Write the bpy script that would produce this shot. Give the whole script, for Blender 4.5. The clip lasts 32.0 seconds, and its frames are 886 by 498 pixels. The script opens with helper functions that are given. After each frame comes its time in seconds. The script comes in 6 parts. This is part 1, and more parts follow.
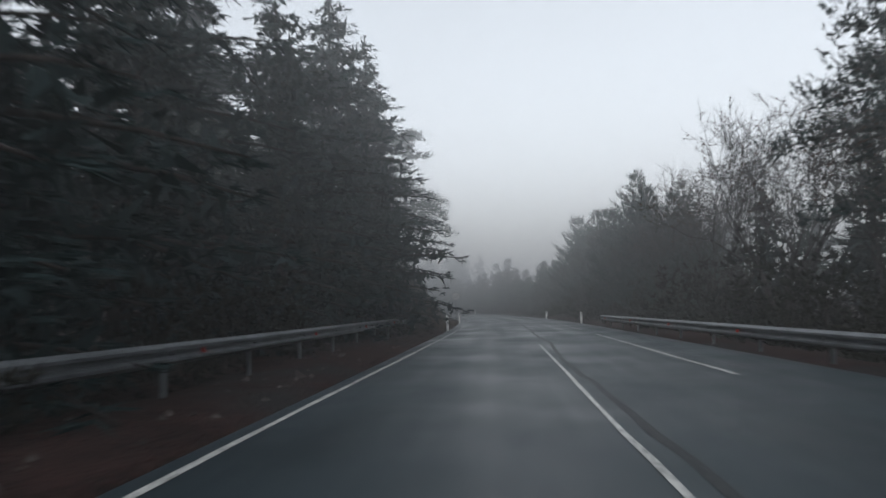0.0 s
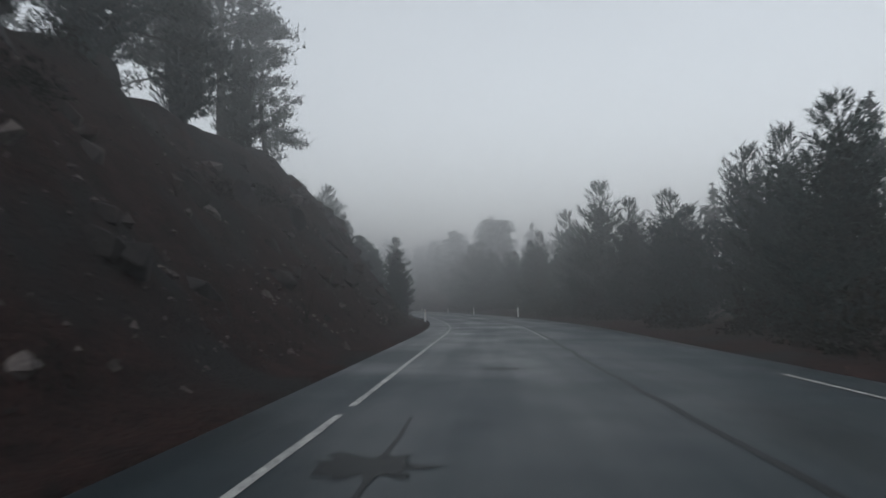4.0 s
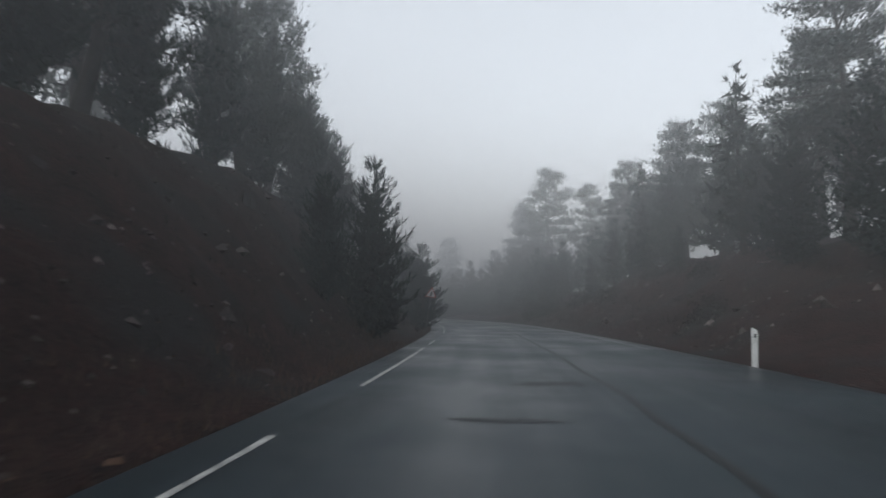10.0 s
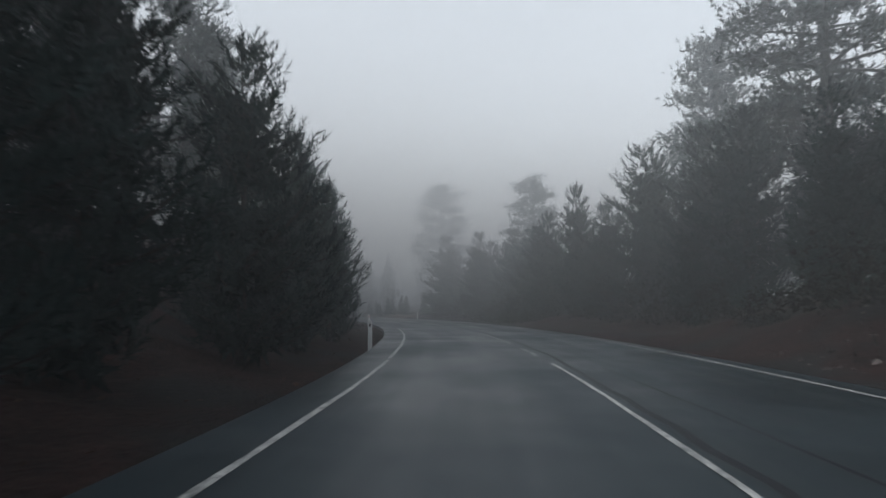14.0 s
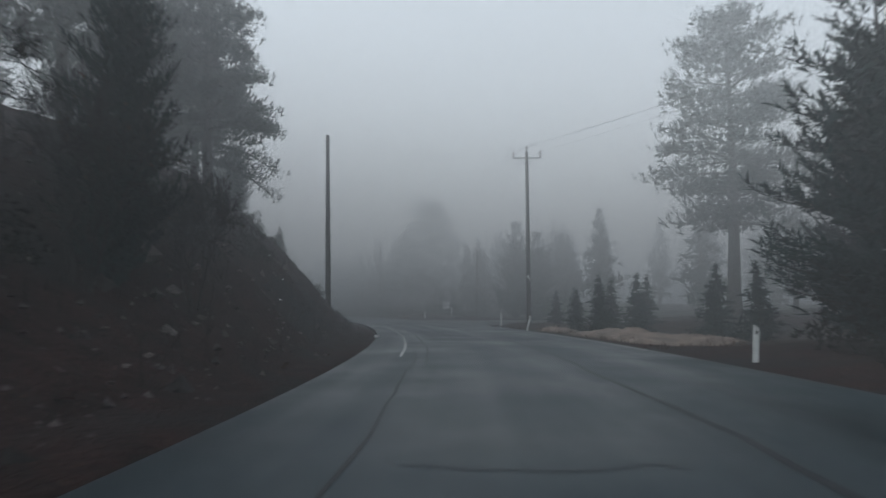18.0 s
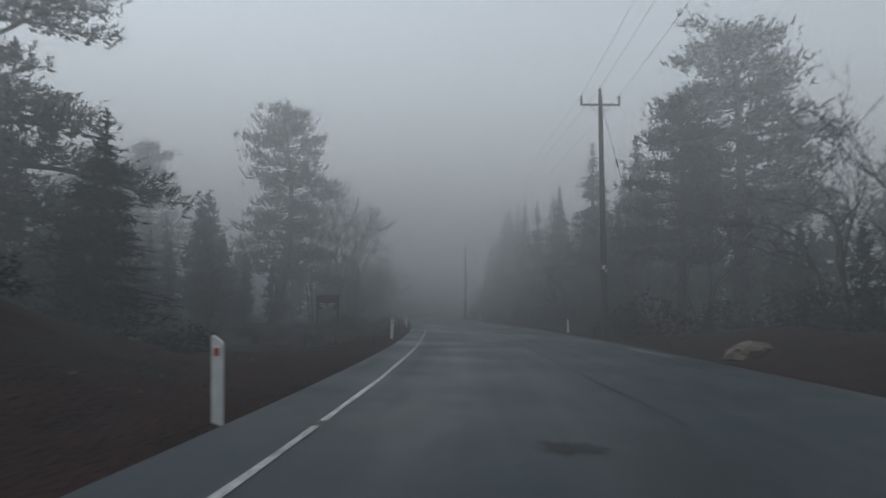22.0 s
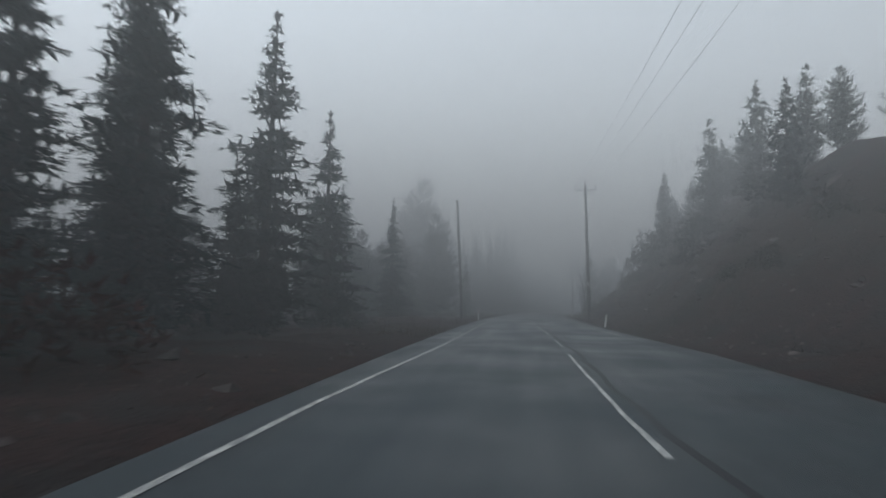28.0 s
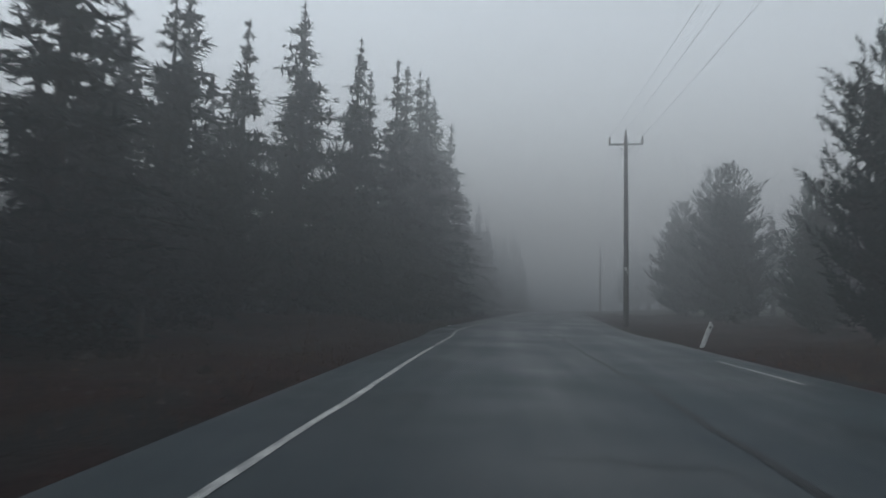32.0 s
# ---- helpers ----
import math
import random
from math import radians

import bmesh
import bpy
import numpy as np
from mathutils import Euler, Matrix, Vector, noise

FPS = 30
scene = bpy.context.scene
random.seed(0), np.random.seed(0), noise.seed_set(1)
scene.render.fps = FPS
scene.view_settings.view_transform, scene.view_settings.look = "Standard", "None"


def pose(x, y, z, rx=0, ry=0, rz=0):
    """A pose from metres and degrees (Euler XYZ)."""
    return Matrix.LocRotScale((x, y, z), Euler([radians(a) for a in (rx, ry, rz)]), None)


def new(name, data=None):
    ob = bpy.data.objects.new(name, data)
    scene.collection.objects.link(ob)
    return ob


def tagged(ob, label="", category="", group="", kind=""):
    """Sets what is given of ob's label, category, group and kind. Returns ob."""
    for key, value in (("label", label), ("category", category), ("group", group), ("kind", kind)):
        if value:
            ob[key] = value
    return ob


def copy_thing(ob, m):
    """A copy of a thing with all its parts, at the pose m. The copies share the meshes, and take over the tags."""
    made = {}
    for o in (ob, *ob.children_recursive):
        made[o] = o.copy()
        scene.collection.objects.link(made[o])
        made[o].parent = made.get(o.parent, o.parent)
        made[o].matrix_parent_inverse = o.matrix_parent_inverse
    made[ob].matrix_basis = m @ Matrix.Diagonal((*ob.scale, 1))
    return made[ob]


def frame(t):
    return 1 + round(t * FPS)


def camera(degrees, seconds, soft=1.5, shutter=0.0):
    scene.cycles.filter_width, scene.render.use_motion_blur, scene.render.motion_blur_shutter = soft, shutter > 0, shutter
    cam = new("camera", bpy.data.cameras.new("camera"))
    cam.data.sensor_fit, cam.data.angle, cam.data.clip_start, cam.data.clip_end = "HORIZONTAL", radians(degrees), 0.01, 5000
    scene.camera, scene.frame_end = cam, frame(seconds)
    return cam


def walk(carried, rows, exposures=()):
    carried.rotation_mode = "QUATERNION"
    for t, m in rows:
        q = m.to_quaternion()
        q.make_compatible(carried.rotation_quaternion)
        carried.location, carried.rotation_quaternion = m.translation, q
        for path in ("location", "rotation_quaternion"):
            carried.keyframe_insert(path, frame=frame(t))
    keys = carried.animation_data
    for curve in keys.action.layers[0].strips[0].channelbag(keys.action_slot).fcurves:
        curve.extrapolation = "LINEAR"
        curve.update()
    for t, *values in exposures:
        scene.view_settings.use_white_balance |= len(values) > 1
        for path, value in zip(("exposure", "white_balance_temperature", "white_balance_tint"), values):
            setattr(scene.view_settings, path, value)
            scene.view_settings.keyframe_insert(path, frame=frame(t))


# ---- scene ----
# ---------------------------------------------------------------- camera
cam = camera(68.96, 32.0, soft=1.5, shutter=0.22)
# seconds, x, y, z, and the turn in degrees
PATH = [
    (0.0, 0.000, 0.000, 1.15, 95.339, 1.674, 11.814),
    (0.5, -1.158, 9.378, 1.15, 95.178, 1.706, 11.596),
    (1.0, -2.265, 18.521, 1.15, 94.943, 1.663, 11.530),
    (1.5, -3.349, 27.343, 1.15, 94.797, 1.384, 11.768),
    (2.0, -4.444, 35.769, 1.15, 94.632, 1.315, 12.284),
    (2.5, -5.571, 43.804, 1.15, 94.676, 1.156, 12.918),
    (3.0, -6.762, 51.553, 1.15, 94.564, 1.143, 13.767),
    (3.5, -8.071, 59.128, 1.15, 94.689, 1.086, 15.044),
    (4.0, -9.552, 66.601, 1.15, 94.921, 0.549, 16.534),
    (4.5, -11.193, 74.085, 1.15, 95.138, -0.250, 17.257),
    (5.0, -12.932, 81.744, 1.15, 95.307, -1.108, 17.216),
    (5.5, -14.759, 89.696, 1.15, 95.422, -1.817, 17.416),
    (6.0, -16.853, 97.892, 1.15, 95.470, -2.142, 19.893),
    (6.5, -19.368, 106.163, 1.15, 95.678, -2.067, 22.548),
    (7.0, -22.273, 114.325, 1.15, 95.808, -1.749, 25.270),
    (7.5, -25.460, 122.212, 1.15, 95.676, -1.440, 27.441),
    (8.0, -28.808, 129.778, 1.15, 95.647, -1.214, 29.056),
    (8.5, -32.296, 137.141, 1.15, 95.453, -0.796, 30.473),
    (9.0, -35.918, 144.417, 1.15, 95.359, -0.322, 31.376),
    (9.5, -39.623, 151.645, 1.15, 95.528, 0.053, 31.904),
    (10.0, -43.392, 158.834, 1.15, 95.508, 0.007, 32.447),
    (10.5, -47.179, 165.912, 1.15, 95.552, 0.060, 32.891),
    (11.0, -50.902, 172.719, 1.15, 95.520, 0.133, 33.487),
    (11.5, -54.523, 179.144, 1.15, 95.303, 0.271, 34.395),
    (12.0, -58.062, 185.194, 1.15, 95.289, 0.379, 35.341),
    (12.5, -61.587, 190.978, 1.15, 95.405, 0.397, 36.481),
    (13.0, -65.167, 196.589, 1.15, 95.304, 0.440, 37.683),
    (13.5, -68.793, 202.024, 1.15, 95.214, 0.422, 38.848),
    (14.0, -72.490, 207.276, 1.15, 95.254, 0.461, 40.542),
    (14.5, -76.405, 212.484, 1.15, 95.343, 0.434, 42.440),
    (15.0, -80.715, 217.808, 1.15, 95.364, 0.574, 44.653),
    (15.5, -85.512, 223.273, 1.15, 95.339, 0.797, 47.048),
    (16.0, -90.782, 228.793, 1.15, 95.295, 0.992, 49.488),
    (16.5, -96.424, 234.226, 1.15, 95.241, 1.024, 51.890),
    (17.0, -102.304, 239.435, 1.15, 95.180, 0.730, 54.219),
    (17.5, -108.328, 244.331, 1.15, 95.295, 0.420, 56.697),
    (18.0, -114.491, 248.905, 1.15, 95.351, 0.104, 59.219),
    (18.5, -120.838, 253.173, 1.15, 95.377, 0.103, 61.990),
    (19.0, -127.401, 257.138, 1.15, 95.499, 0.047, 64.774),
    (19.5, -134.188, 260.827, 1.15, 95.552, 0.017, 67.202),
    (20.0, -141.203, 264.263, 1.15, 95.589, 0.046, 69.631),
    (20.5, -148.463, 267.449, 1.15, 95.514, 0.070, 72.012),
    (21.0, -155.995, 270.390, 1.15, 95.498, -0.011, 74.358),
    (21.5, -163.768, 273.082, 1.15, 95.524, -0.046, 76.463),
    (22.0, -171.645, 275.510, 1.15, 95.520, -0.182, 78.273),
    (22.5, -179.533, 277.678, 1.15, 95.387, -0.274, 79.978),
    (23.0, -187.475, 279.627, 1.15, 95.487, -0.325, 81.402),
    (23.5, -195.500, 281.399, 1.15, 95.485, -0.607, 82.633),
    (24.0, -203.543, 282.990, 1.15, 95.601, -0.884, 83.866),
    (24.5, -211.579, 284.418, 1.15, 95.490, -0.819, 84.838),
    (25.0, -219.634, 285.725, 1.15, 95.210, -0.573, 85.622),
    (25.5, -227.714, 286.939, 1.15, 94.943, -0.504, 86.220),
    (26.0, -235.884, 288.101, 1.15, 94.862, -0.554, 86.529),
    (26.5, -244.287, 289.277, 1.15, 94.882, -0.685, 86.454),
    (27.0, -253.015, 290.555, 1.15, 94.973, -0.749, 85.777),
    (27.5, -262.065, 292.016, 1.15, 95.037, -0.776, 84.779),
    (28.0, -271.383, 293.690, 1.15, 95.043, -0.785, 83.738),
    (28.5, -280.878, 295.557, 1.15, 95.018, -0.772, 82.904),
    (29.0, -290.433, 297.543, 1.15, 95.043, -0.718, 82.499),
    (29.5, -299.937, 299.603, 1.15, 95.214, -0.294, 81.972),
    (30.0, -309.350, 301.740, 1.15, 95.369, 0.229, 81.467),
    (30.5, -318.702, 303.949, 1.15, 95.443, 0.432, 81.036),
    (31.0, -327.954, 306.221, 1.15, 95.171, 0.154, 80.449),
    (31.5, -336.868, 308.507, 1.15, 94.924, -0.396, 79.795),
    (32.0, -345.155, 310.736, 1.15, 94.675, -1.272, 78.977),
]
walk(cam, [(t, pose(x, y, z, rx, ry, rz)) for t, x, y, z, rx, ry, rz in PATH], exposures=[(0.0, 1.32, 6340, 7.0), (2.0, 1.29, 6340, 6.0), (5.0, 1.15, 6340, 6.0), (7.5, 1.19, 6340, 7.0), (9.5, 1.48, 6340, 7.0), (14.0, 1.61, 6290, 6.0), (17.5, 1.77, 6100, 3.5), (19.0, 1.84, 6100, 3.5), (21.0, 1.58, 6100, 3.5), (24.0, 1.62, 6100, 3.5), (25.0, 1.86, 6100, 3.5), (26.5, 1.8, 6100, 3.5), (28.7, 1.71, 6100, 3.5), (30.0, 1.58, 6100, 3.5), (32.0, 1.72, 6100, 3.5)])

# ---------------------------------------------------------------- world, sun, fog
SUN_ELEVATION, SUN_TURN = 48, 200


def world_sky():
    world = bpy.data.worlds.new("overcast_sky")
    scene.world = world
    world.use_nodes = True
    nt = world.node_tree
    sky = nt.nodes.new("ShaderNodeTexSky")
    sky.sky_type, sky.sun_disc = "NISHITA", False
    sky.sun_elevation, sky.sun_rotation = radians(SUN_ELEVATION), radians(SUN_TURN)
    sky.air_density, sky.dust_density, sky.ozone_density = 1.0, 1.0, 1.0
    hsv = nt.nodes.new("ShaderNodeHueSaturation")
    hsv.inputs["Saturation"].default_value = 0.24
    back = nt.nodes["Background"]
    back.inputs["Strength"].default_value = 0.13
    nt.links.new(sky.outputs[0], hsv.inputs["Color"])
    nt.links.new(hsv.outputs[0], back.inputs["Color"])


world_sky()
lamp = bpy.data.lights.new("sun", "SUN")
lamp.energy, lamp.angle, lamp.color = 0.6, radians(40), (1.0, 0.97, 0.94)
sun = new("sun", lamp)
sun.matrix_world = pose(0, 0, 80, 90 - SUN_ELEVATION, 0, -SUN_TURN + 180)

# ---------------------------------------------------------------- materials


def nodes_of(name):
    m = bpy.data.materials.new(name)
    m.use_nodes = True
    return m, m.node_tree, m.node_tree.nodes["Principled BSDF"]


def surface(name, low, high, rough=0.8, scale=3.0, fine=40.0, bump=0.2, metal=0.0, per_object=0.0, fine_mix=0.4, spec=0.5, rough_var=0.0, hue_noise=None, deep=0.05, per_island=0.0):
    """A surface whose colour runs from low to high by a coarse and a fine noise, with relief."""
    m, nt, bsdf = nodes_of(name)
    n, l = nt.nodes, nt.links
    geo = n.new("ShaderNodeNewGeometry")
    big, small = n.new("ShaderNodeTexNoise"), n.new("ShaderNodeTexNoise")
    big.inputs["Scale"].default_value, big.inputs["Detail"].default_value = scale, 5
    small.inputs["Scale"].default_value, small.inputs["Detail"].default_value = fine, 4
    for tex in (big, small):
        l.new(geo.outputs["Position"], tex.inputs["Vector"])
    mix = n.new("ShaderNodeMix")
    mix.inputs["Factor"].default_value = fine_mix
    l.new(big.outputs["Fac"], mix.inputs["A"])
    l.new(small.outputs["Fac"], mix.inputs["B"])
    spread = n.new("ShaderNodeMapRange")
    spread.inputs["From Min"].default_value, spread.inputs["From Max"].default_value = 0.33, 0.67
    l.new(mix.outputs["Result"], spread.inputs["Value"])
    ramp = n.new("ShaderNodeMix")
    ramp.data_type = "RGBA"
    ramp.inputs["A"].default_value, ramp.inputs["B"].default_value = (*low, 1), (*high, 1)
    l.new(spread.outputs["Result"], ramp.inputs["Factor"])
    colour = ramp.outputs["Result"]
    if hue_noise:
        third, blend, lim = n.new("ShaderNodeTexNoise"), n.new("ShaderNodeMix"), n.new("ShaderNodeMapRange")
        third.inputs["Scale"].default_value, third.inputs["Detail"].default_value = hue_noise[0], 3
        l.new(geo.outputs["Position"], third.inputs["Vector"])
        lim.inputs["From Min"].default_value, lim.inputs["From Max"].default_value = hue_noise[2], hue_noise[2] + 0.12
        l.new(third.outputs["Fac"], lim.inputs["Value"])
        blend.data_type = "RGBA"
        l.new(lim.outputs["Result"], blend.inputs["Factor"])
        l.new(colour, blend.inputs["A"])
        blend.inputs["B"].default_value = (*hue_noise[1], 1)
        colour = blend.outputs["Result"]
    if per_island:
        bits, hue, span = n.new("ShaderNodeNewGeometry"), n.new("ShaderNodeHueSaturation"), n.new("ShaderNodeMapRange")
        span.inputs["To Min"].default_value, span.inputs["To Max"].default_value = 1 - per_island, 1 + per_island
        l.new(bits.outputs["Random Per Island"], span.inputs["Value"])
        l.new(span.outputs["Result"], hue.inputs["Value"])
        l.new(colour, hue.inputs["Color"])
        colour = hue.outputs["Color"]
    if per_object:
        info, hsv, rng = n.new("ShaderNodeObjectInfo"), n.new("ShaderNodeHueSaturation"), n.new("ShaderNodeMapRange")
        rng.inputs["To Min"].default_value, rng.inputs["To Max"].default_value = 1 - per_object, 1 + per_object
        l.new(info.outputs["Random"], rng.inputs["Value"])
        l.new(rng.outputs["Result"], hsv.inputs["Value"])
        l.new(colour, hsv.inputs["Color"])
        colour = hsv.outputs["Color"]
    l.new(colour, bsdf.inputs["Base Color"])
    bsdf.inputs["Roughness"].default_value = rough
    if rough_var:
        rr = n.new("ShaderNodeMapRange")
        rr.inputs["From Min"].default_value, rr.inputs["From Max"].default_value = 0.3, 0.7
        rr.inputs["To Min"].default_value, rr.inputs["To Max"].default_value = rough - rough_var, rough + rough_var
        l.new(big.outputs["Fac"], rr.inputs["Value"])
        l.new(rr.outputs["Result"], bsdf.inputs["Roughness"])
    bsdf.inputs["Metallic"].default_value = metal
    bsdf.inputs["Specular IOR Level"].default_value = spec
    if bump:
        b = n.new("ShaderNodeBump")
        b.inputs["Strength"].default_value, b.inputs["Distance"].default_value = bump, deep
        l.new(mix.outputs["Result"], b.inputs["Height"])
        l.new(b.outputs["Normal"], bsdf.inputs["Normal"])
    return m


def wet_asphalt():
    """Damp asphalt in long streaks: darker wheel tracks, paler worn strips and fine grit."""
    m, nt, bsdf = nodes_of("wet_asphalt")
    n, l = nt.nodes, nt.links
    uv, geo = n.new("ShaderNodeUVMap"), n.new("ShaderNodeNewGeometry")
    stretch, streak, blot, grit = n.new("ShaderNodeMapping"), n.new("ShaderNodeTexNoise"), n.new("ShaderNodeTexNoise"), n.new("ShaderNodeTexNoise")
    stretch.inputs["Scale"].default_value = (0.9, 0.05, 1)
    streak.inputs["Scale"].default_value, streak.inputs["Detail"].default_value = 1.0, 5
    blot.inputs["Scale"].default_value, blot.inputs["Detail"].default_value = 0.30, 6
    grit.inputs["Scale"].default_value, grit.inputs["Detail"].default_value = 70, 3
    l.new(uv.outputs[0], stretch.inputs[0])
    l.new(stretch.outputs[0], streak.inputs["Vector"])
    for tex in (blot, grit):
        l.new(geo.outputs["Position"], tex.inputs["Vector"])
    both, all3, spread, ramp = n.new("ShaderNodeMix"), n.new("ShaderNodeMix"), n.new("ShaderNodeMapRange"), n.new("ShaderNodeMix")
    both.inputs["Factor"].default_value, all3.inputs["Factor"].default_value = 0.55, 0.25
    l.new(streak.outputs["Fac"], both.inputs["A"])
    l.new(blot.outputs["Fac"], both.inputs["B"])
    l.new(both.outputs["Result"], all3.inputs["A"])
    l.new(grit.outputs["Fac"], all3.inputs["B"])
    spread.inputs["From Min"].default_value, spread.inputs["From Max"].default_value = 0.36, 0.64
    l.new(all3.outputs["Result"], spread.inputs["Value"])
    ramp.data_type = "RGBA"
    ramp.inputs["A"].default_value, ramp.inputs["B"].default_value = (0.0050, 0.0095, 0.0122, 1), (0.0145, 0.0245, 0.030, 1)
    l.new(spread.outputs["Result"], ramp.inputs["Factor"])
    l.new(ramp.outputs["Result"], bsdf.inputs["Base Color"])
    rough = n.new("ShaderNodeMapRange")
    rough.inputs["From Min"].default_value, rough.inputs["From Max"].default_value = 0.38, 0.62
    rough.inputs["To Min"].default_value, rough.inputs["To Max"].default_value = 0.30, 0.58
    l.new(both.outputs["Result"], rough.inputs["Value"])
    l.new(rough.outputs["Result"], bsdf.inputs["Roughness"])
    bsdf.inputs["Specular IOR Level"].default_value = 0.24
    b = n.new("ShaderNodeBump")
    b.inputs["Strength"].default_value, b.inputs["Distance"].default_value = 0.25, 0.02
    l.new(grit.outputs["Fac"], b.inputs["Height"])
    l.new(b.outputs["Normal"], bsdf.inputs["Normal"])
    return m


M_ASPHALT = wet_asphalt()
M_TAR = surface("tar_seam", (0.006, 0.007, 0.008), (0.014, 0.016, 0.017), 0.5, 4, 50, 0.3, spec=0.15)
M_PAINT = surface("worn_road_paint", (0.02, 0.025, 0.027), (0.50, 0.50, 0.48), 0.55, 2.6, 17, 0.15, fine_mix=0.62)
M_SOIL = surface("bank_soil", (0.003, 0.002, 0.002), (0.036, 0.0180, 0.0155), 0.95, 1.4, 11, 1.0, fine_mix=0.55, spec=0.08, hue_noise=(0.30, (0.017, 0.016, 0.016), 0.52), deep=0.25)
M_GRAVEL = surface("pale_gravel", (0.04, 0.031, 0.027), (0.19, 0.145, 0.12), 0.95, 1.5, 12, 1.0, spec=0.2)
M_ROCK = surface("rock", (0.006, 0.0055, 0.006), (0.036, 0.029, 0.028), 0.85, 1.6, 9, 1.0, per_object=0.45, spec=0.3, hue_noise=(0.8, (0.035, 0.018, 0.015), 0.56))
M_STONE = surface("stone", (0.016, 0.013, 0.013), (0.085, 0.072, 0.068), 0.9, 3, 20, 0.5, per_object=0.3, spec=0.25, per_island=0.75)
M_BARK = surface("bark", (0.012, 0.011, 0.011), (0.04, 0.034, 0.032), 0.95, 3, 18, 0.8, spec=0.15)
M_GREYBARK = surface("grey_bark", (0.016, 0.015, 0.016), (0.05, 0.046, 0.046), 0.95, 3, 18, 0.8, spec=0.15)
M_PINE = surface("pine_needles", (0.007, 0.014, 0.014), (0.020, 0.037, 0.036), 0.65, 0.7, 9, 0, per_object=0.25, spec=0.06)
M_CEDAR = surface("cedar_needles", (0.007, 0.015, 0.016), (0.022, 0.038, 0.039), 0.65, 0.7, 9, 0, per_object=0.25, spec=0.06)
M_SHRUB = surface("shrub_leaves", (0.007, 0.009, 0.008), (0.023, 0.022, 0.018), 0.7, 0.8, 9, 0, per_object=0.35, spec=0.06)
M_DRYLEAF = surface("dry_leaves", (0.035, 0.022, 0.018), (0.10, 0.062, 0.045), 0.8, 0.8, 12, 0, per_object=0.3, spec=0.06)
M_RUST = surface("rust_leaves", (0.016, 0.008, 0.006), (0.05, 0.021, 0.015), 0.8, 0.8, 12, 0, per_object=0.3, spec=0.06)
M_DRYGRASS = surface("dry_grass", (0.03, 0.02, 0.015), (0.085, 0.056, 0.04), 0.9, 0.6, 10, 0, spec=0.15)
M_ZINC = surface("galvanised_steel", (0.035, 0.04, 0.043), (0.15, 0.16, 0.17), 0.42, 2, 30, 0.2, metal=0.6)
M_WHITE = surface("white_plastic", (0.52, 0.53, 0.52), (0.78, 0.79, 0.78), 0.5, 5, 30, 0.1)
M_REDREF = surface("red_reflector", (0.32, 0.03, 0.025), (0.45, 0.05, 0.04), 0.3, 20, 80, 0.1)
M_BLACK = surface("black_plastic", (0.012, 0.012, 0.013), (0.03, 0.03, 0.032), 0.5, 10, 60, 0.1)
M_POLEWOOD = surface("pole_wood", (0.022, 0.020, 0.019), (0.06, 0.053, 0.048), 0.85, 2, 25, 0.5, spec=0.25)
M_SIGNRED = surface("sign_red", (0.20, 0.03, 0.027), (0.30, 0.045, 0.04), 0.5, 4, 30, 0.05)
M_SIGNRIM = surface("faded_sign_rim", (0.045, 0.02, 0.02), (0.10, 0.035, 0.03), 0.6, 4, 30, 0.05)
M_SIGNWHITE = surface("sign_white", (0.34, 0.34, 0.34), (0.55, 0.55, 0.54), 0.5, 4, 30, 0.05)
M_SIGNBLACK = surface("sign_black", (0.015, 0.015, 0.016), (0.03, 0.03, 0.03), 0.5, 4, 30, 0.05)
M_SIGNBROWN = surface("sign_wood", (0.03, 0.018, 0.014), (0.06, 0.038, 0.03), 0.8, 4, 25, 0.3)
M_PORCELAIN = surface("porcelain", (0.10, 0.07, 0.06), (0.2, 0.15, 0.13), 0.25, 6, 30, 0.05)
M_PAPER = surface("litter_white", (0.6, 0.6, 0.6), (0.8, 0.8, 0.8), 0.7, 6, 30, 0.2)

# ---------------------------------------------------------------- the line of the road
# where the car's wheels go, second by second; everything else is laid out from this line
ROAD = [(0.00, 0.00), (-2.26, 18.52), (-4.44, 35.77), (-6.76, 51.55), (-9.55, 66.60), (-12.93, 81.74), (-16.85, 97.89), (-22.27, 114.32), (-28.81, 129.78), (-35.92, 144.42), (-43.39, 158.83), (-50.90, 172.72), (-58.06, 185.19), (-65.17, 196.59), (-72.49, 207.28), (-80.71, 217.81), (-90.78, 228.79), (-102.30, 239.43), (-114.49, 248.91), (-127.40, 257.14), (-141.20, 264.26), (-156.00, 270.39), (-171.65, 275.51), (-187.48, 279.63), (-203.54, 282.99), (-219.63, 285.73), (-235.88, 288.10), (-253.02, 290.56), (-271.38, 293.69), (-290.43, 297.54), (-309.35, 301.74), (-327.95, 306.22), (-345.15, 310.74)]
EDGE_LEFT, EDGE_RIGHT = -2.65, 5.45
# where the outer edge of the asphalt draws in
EDGE_DRAWN = [(-300, 0.0), (424, 0.0), (434, -0.62), (443, -1.0), (452, -0.8), (464, 0.0), (800, 0.0)]
